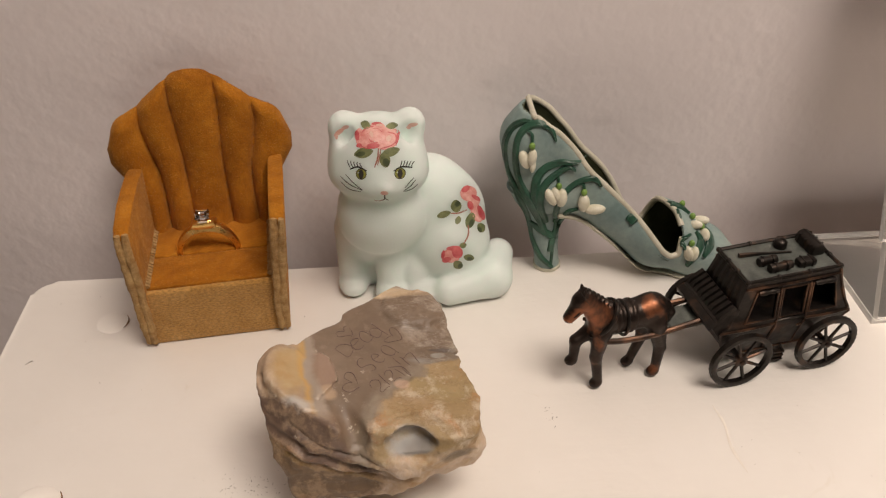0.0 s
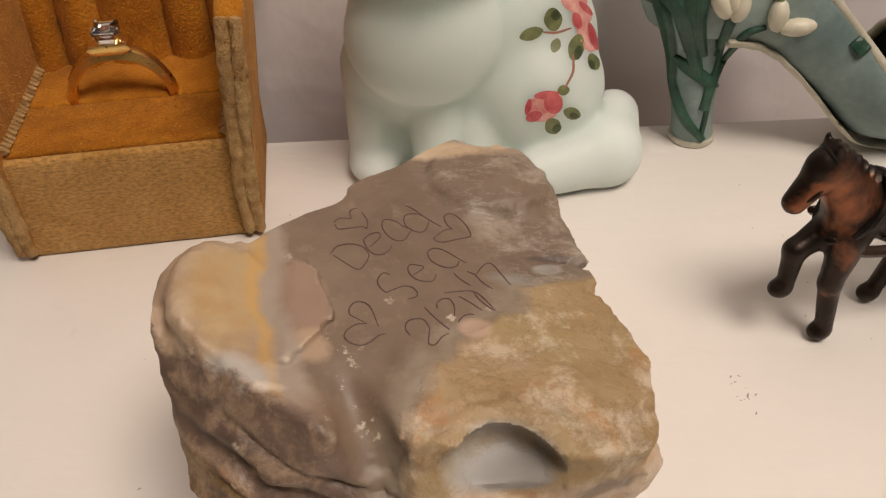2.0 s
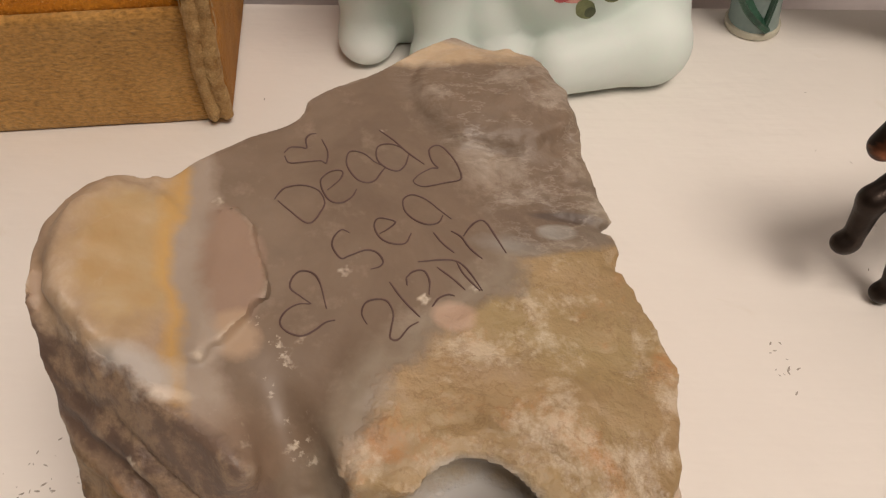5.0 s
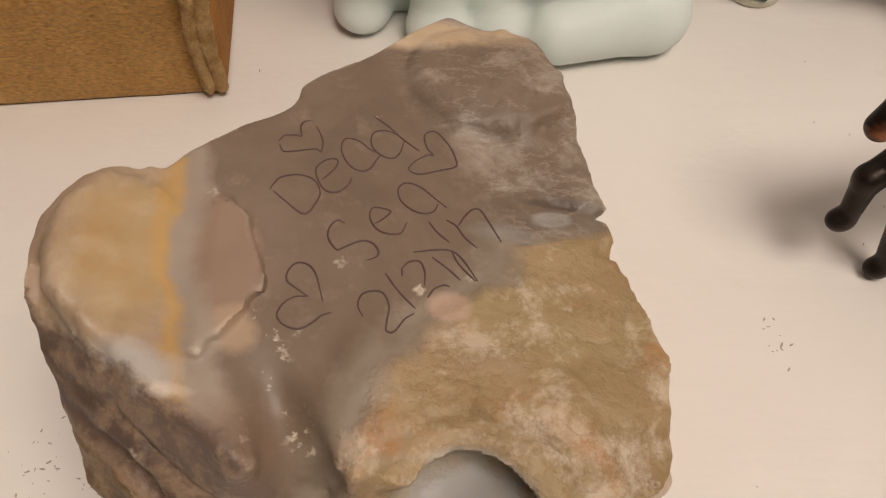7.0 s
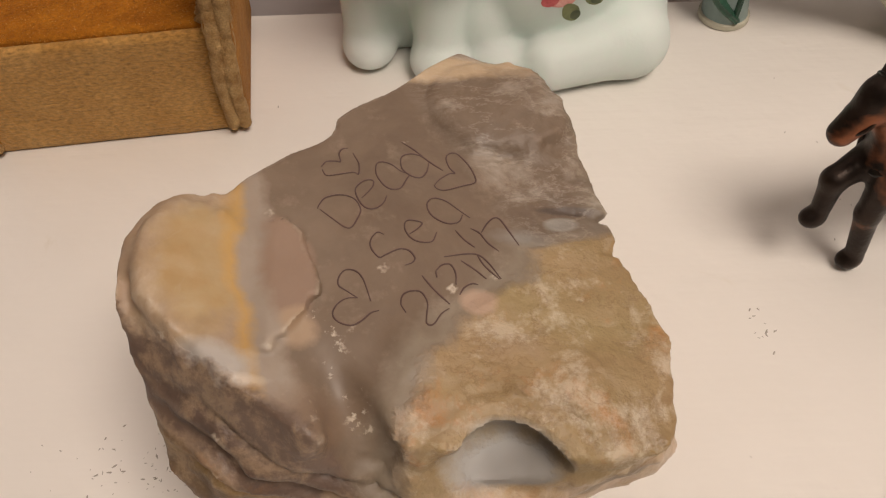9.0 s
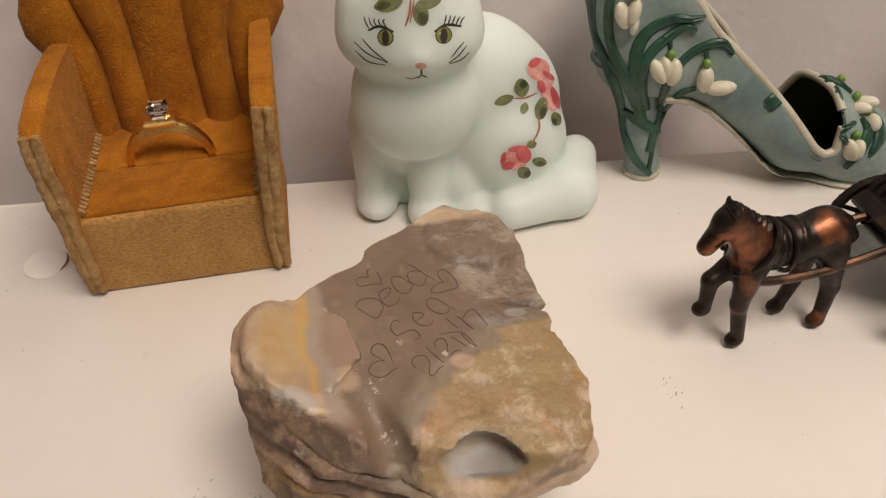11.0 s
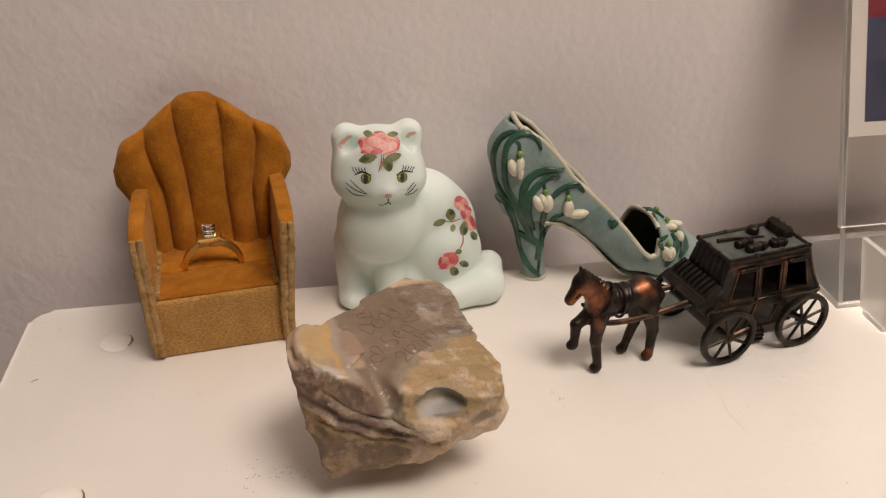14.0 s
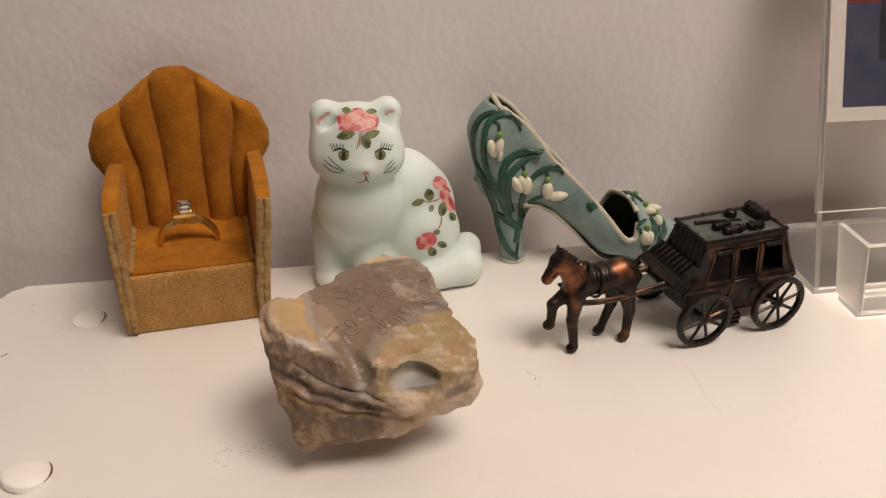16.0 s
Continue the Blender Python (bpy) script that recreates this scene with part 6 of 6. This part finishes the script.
# ---- the acrylic display stand and its print ----
def make_stand():
    acrylic, t, b = nodes("clear_acrylic")
    clear, gloss, both = t.nodes.new("ShaderNodeBsdfTransparent"), t.nodes.new("ShaderNodeBsdfGlossy"), t.nodes.new("ShaderNodeMixShader")
    clear.inputs[0].default_value, gloss.inputs["Roughness"].default_value = (0.99, 0.985, 0.975, 1), 0.28
    fresnel = t.nodes.new("ShaderNodeFresnel")
    fresnel.inputs["IOR"].default_value = 1.22
    t.links.new(fresnel.outputs[0], both.inputs[0])
    t.links.new(clear.outputs[0], both.inputs[1])
    t.links.new(gloss.outputs[0], both.inputs[2])
    t.links.new(both.outputs[0], t.nodes["Material Output"].inputs["Surface"])
    edge, te, be = nodes("polished_acrylic_edge")
    be.inputs["Base Color"].default_value, be.inputs["Roughness"].default_value = (0.90, 0.87, 0.83, 1), 0.3
    be.inputs["Transmission Weight"].default_value = 0.6
    stand = thing("acrylic_display_stand", 150, -45, 0, 0, "clear acrylic leaning display stand with a small front tray", "display stand")

    def pane(name, lo, hi, bevel, m, label):
        bm = bmesh.new()
        box(bm, lo, hi, bevel, 2, m)
        big = max(f.calc_area() for f in bm.faces) * 0.2
        for f in bm.faces:
            f.material_index = 0 if f.calc_area() > big else 1
        ob = part(name, bm, [acrylic, edge], stand, label)
        ob.visible_shadow = False
        return ob

    pane("base_plate", (0.6, 2.5, 0.02), (86, 48, 2.6), 0.3, None, "clear flat base plate")
    pane("back_plate", (0.8, 0, 0), (86, 2.4, 190), 0.3, turned(-19.3, 0, 0, (0, 0.6, 2.9)), "clear leaning back plate")
    pane("front_plate", (-2.4, -2.8, 27.0), (86, -0.9, 190), 0.3, turned(-19.3, 0, 0, (0, 0.6, 2.9)), "clear front plate over the print")
    x0, x1, y0, y1 = 7.0, 80, -9.5, 8.0
    for name, lo, hi in (("tray_floor", (x0, -13.0, 0.02), (x1, -1.6, 2.2)),):
        pane(name, lo, hi, 0.6, None, "clear tray wall")
    bm = bmesh.new()
    slab(bm, [(-12.6, 2.3), (-7.2, 24.6), (7.6, 24.6), (-0.2, 2.3)], 2.0, turned(0, 0, 90, (x0 + 2.0, 0, 0)), 0.0)
    ob = part("tray_side", bm, [edge], stand, "clear tray side wall")
    ob.visible_shadow = False
    bm = bmesh.new()
    slab(bm, [(-14.6, 2.3), (-9.3, 24.6), (-7.25, 24.6), (-12.65, 2.3)], x1 - x0, turned(0, 0, 90, (x1, 0, 0)), 0.0)
    for f in bm.faces:
        f.material_index = 0 if f.calc_area() > 300 else 1
    ob = part("tray_front", bm, [acrylic, edge], stand, "clear tray front wall")
    ob.visible_shadow = False
    # the print hangs between the plates
    card = thing("picture_card", 150, -45, 0, 0, "white-bordered picture card with red and dark blue areas", "picture")
    white = surface("card_white", (0.62, 0.57, 0.54), (0.68, 0.63, 0.60), 60, 0.6)
    blue = surface("print_blue", (0.045, 0.05, 0.10), (0.085, 0.085, 0.14), 120, 0.5, 0, 0.3)
    red = surface("print_red", (0.20, 0.018, 0.03), (0.28, 0.03, 0.045), 120, 0.5, 0, 0.3)
    dark = surface("print_dark", (0.012, 0.012, 0.02), (0.03, 0.03, 0.04), 120, 0.5)
    hang = turned(-19.3, 0, 0, (0, 0.6, 2.9))
    for name, lo, hi, mat, label in (("mat", (0.9, -0.62, 56.6), (84, -0.25, 160), white, "white card border"), ("print_field", (6.4, -0.70, 61.2), (78, -0.64, 94.2), blue, "mottled dark blue field"),
                                     ("print_band", (6.4, -0.70, 94.25), (78, -0.64, 130), red, "deep red field"), ("print_shape", (18.5, -0.78, 76), (24, -0.72, 104), dark, "dark upright shape")):
        bm = bmesh.new()
        box(bm, lo, hi, 0, 1, hang)
        part(name, bm, mat, card, label)


make_stand()


# ---- screw caps and marks on the shelf ----
def make_caps():
    rust = surface("chipped_paint_edge", (0.10, 0.05, 0.02), (0.42, 0.22, 0.08), 900, 0.7)
    for x, y, r, tilt, label in ((-90.2, -22.0, 5.0, (2, 3), "white painted screw cap set low in the shelf"), (-92.5, -92.0, 6.0, (-7, 9), "white painted screw cap standing proud of the shelf")):
        cap = thing("screw_cap", x, y, 0, 0, label, "screw cap", "screw caps")
        bm = bmesh.new()
        h = 0.55 if r < 5.5 else 2.0
        prof = [(r, -0.6), (r, h * 0.35)] + [(r * math.cos(radians(a)), h * (0.35 + 0.65 * math.sin(radians(a)))) for a in (15, 30, 45, 60, 75, 87)]
        lathe(bm, prof, 36, turned(*tilt, 0))
        bmesh.ops.translate(bm, verts=bm.verts, vec=(0, 0, 0.1))
        part("dome", bm, shelf_paint, cap, "white painted dome")
        bm = bmesh.new()
        pts = [((r + 0.05) * math.cos(radians(a)), (r + 0.05) * math.sin(radians(a)), 0.35 + h * 0.22) for a in range(-35, 41, 8)]
        tube(bm, pts, [0.08, 0.2, 0.32, 0.2, 0.08], 6, 16)
        part("chip", bm, rust, cap, "chipped brown edge")


make_caps()


def make_marks():
    """Specks of dirt, one smear and a faint tan scratch, lying on the shelf."""
    rng = random.Random(4)
    grime = surface("grey_grime", (0.22, 0.19, 0.16), (0.5, 0.46, 0.41), 500, 0.8)
    bm = bmesh.new()
    spots = [(rng.gauss(-40, 5.5), rng.gauss(-90.5, 2.6), rng.uniform(0.06, 0.24)) for _ in range(80)]
    spots += [(43.8 + rng.gauss(0, 1.6), -72 + rng.gauss(0, 1.5), rng.uniform(0.1, 0.28)) for _ in range(12)]
    spots += [(rng.uniform(-115, 140), rng.uniform(-120, -5), rng.uniform(0.08, 0.2)) for _ in range(60)]
    for x, y, r in spots:
        turn = rng.uniform(0, 6.3)
        vs = []
        for j in range(7):
            a = 2 * math.pi * j / 7
            k = r * rng.uniform(0.5, 1.2)
            u, v = 1.7 * k * math.cos(a), 0.6 * k * math.sin(a)
            vs.append(bm.verts.new((x + u * math.cos(turn) - v * math.sin(turn), y + u * math.sin(turn) + v * math.cos(turn), 0.03)))
        top = bm.verts.new((x, y, 0.03 + r * 0.12))
        for j in range(7):
            bm.faces.new((vs[j], vs[(j + 1) % 7], top))
    solid("dirt_specks", bm, grime, 0, 0, 0, 0, "scattered tiny grey dirt specks on white paint", "dirt", "stuff")
    tan = surface("tan_scratch", (0.75, 0.69, 0.61), (0.81, 0.77, 0.71), 200, 0.6)
    bm = bmesh.new()
    tube(bm, [(90.3, -72, 0.02), (91.4, -79, 0.02), (90.6, -87, 0.02), (92.0, -96, 0.02)], [0.1, 0.5, 0.3, 0.6, 0.1], 6, 30, 0.1)
    solid("paint_scratch", bm, tan, 0, 0, 0, 0, "faint tan scratch in the white shelf paint", "scratch", "stuff")
    bm = bmesh.new()
    tube(bm, [(-112.5, -39.2, 0.12), (-111.2, -38, 0.15), (-110.4, -37.8, 0.12)], [0.08, 0.16, 0.06], 6, 8)
    solid("lint", bm, grime, 0, 0, 0, 0, "tiny dark thread of lint on the shelf", "lint")


make_marks()
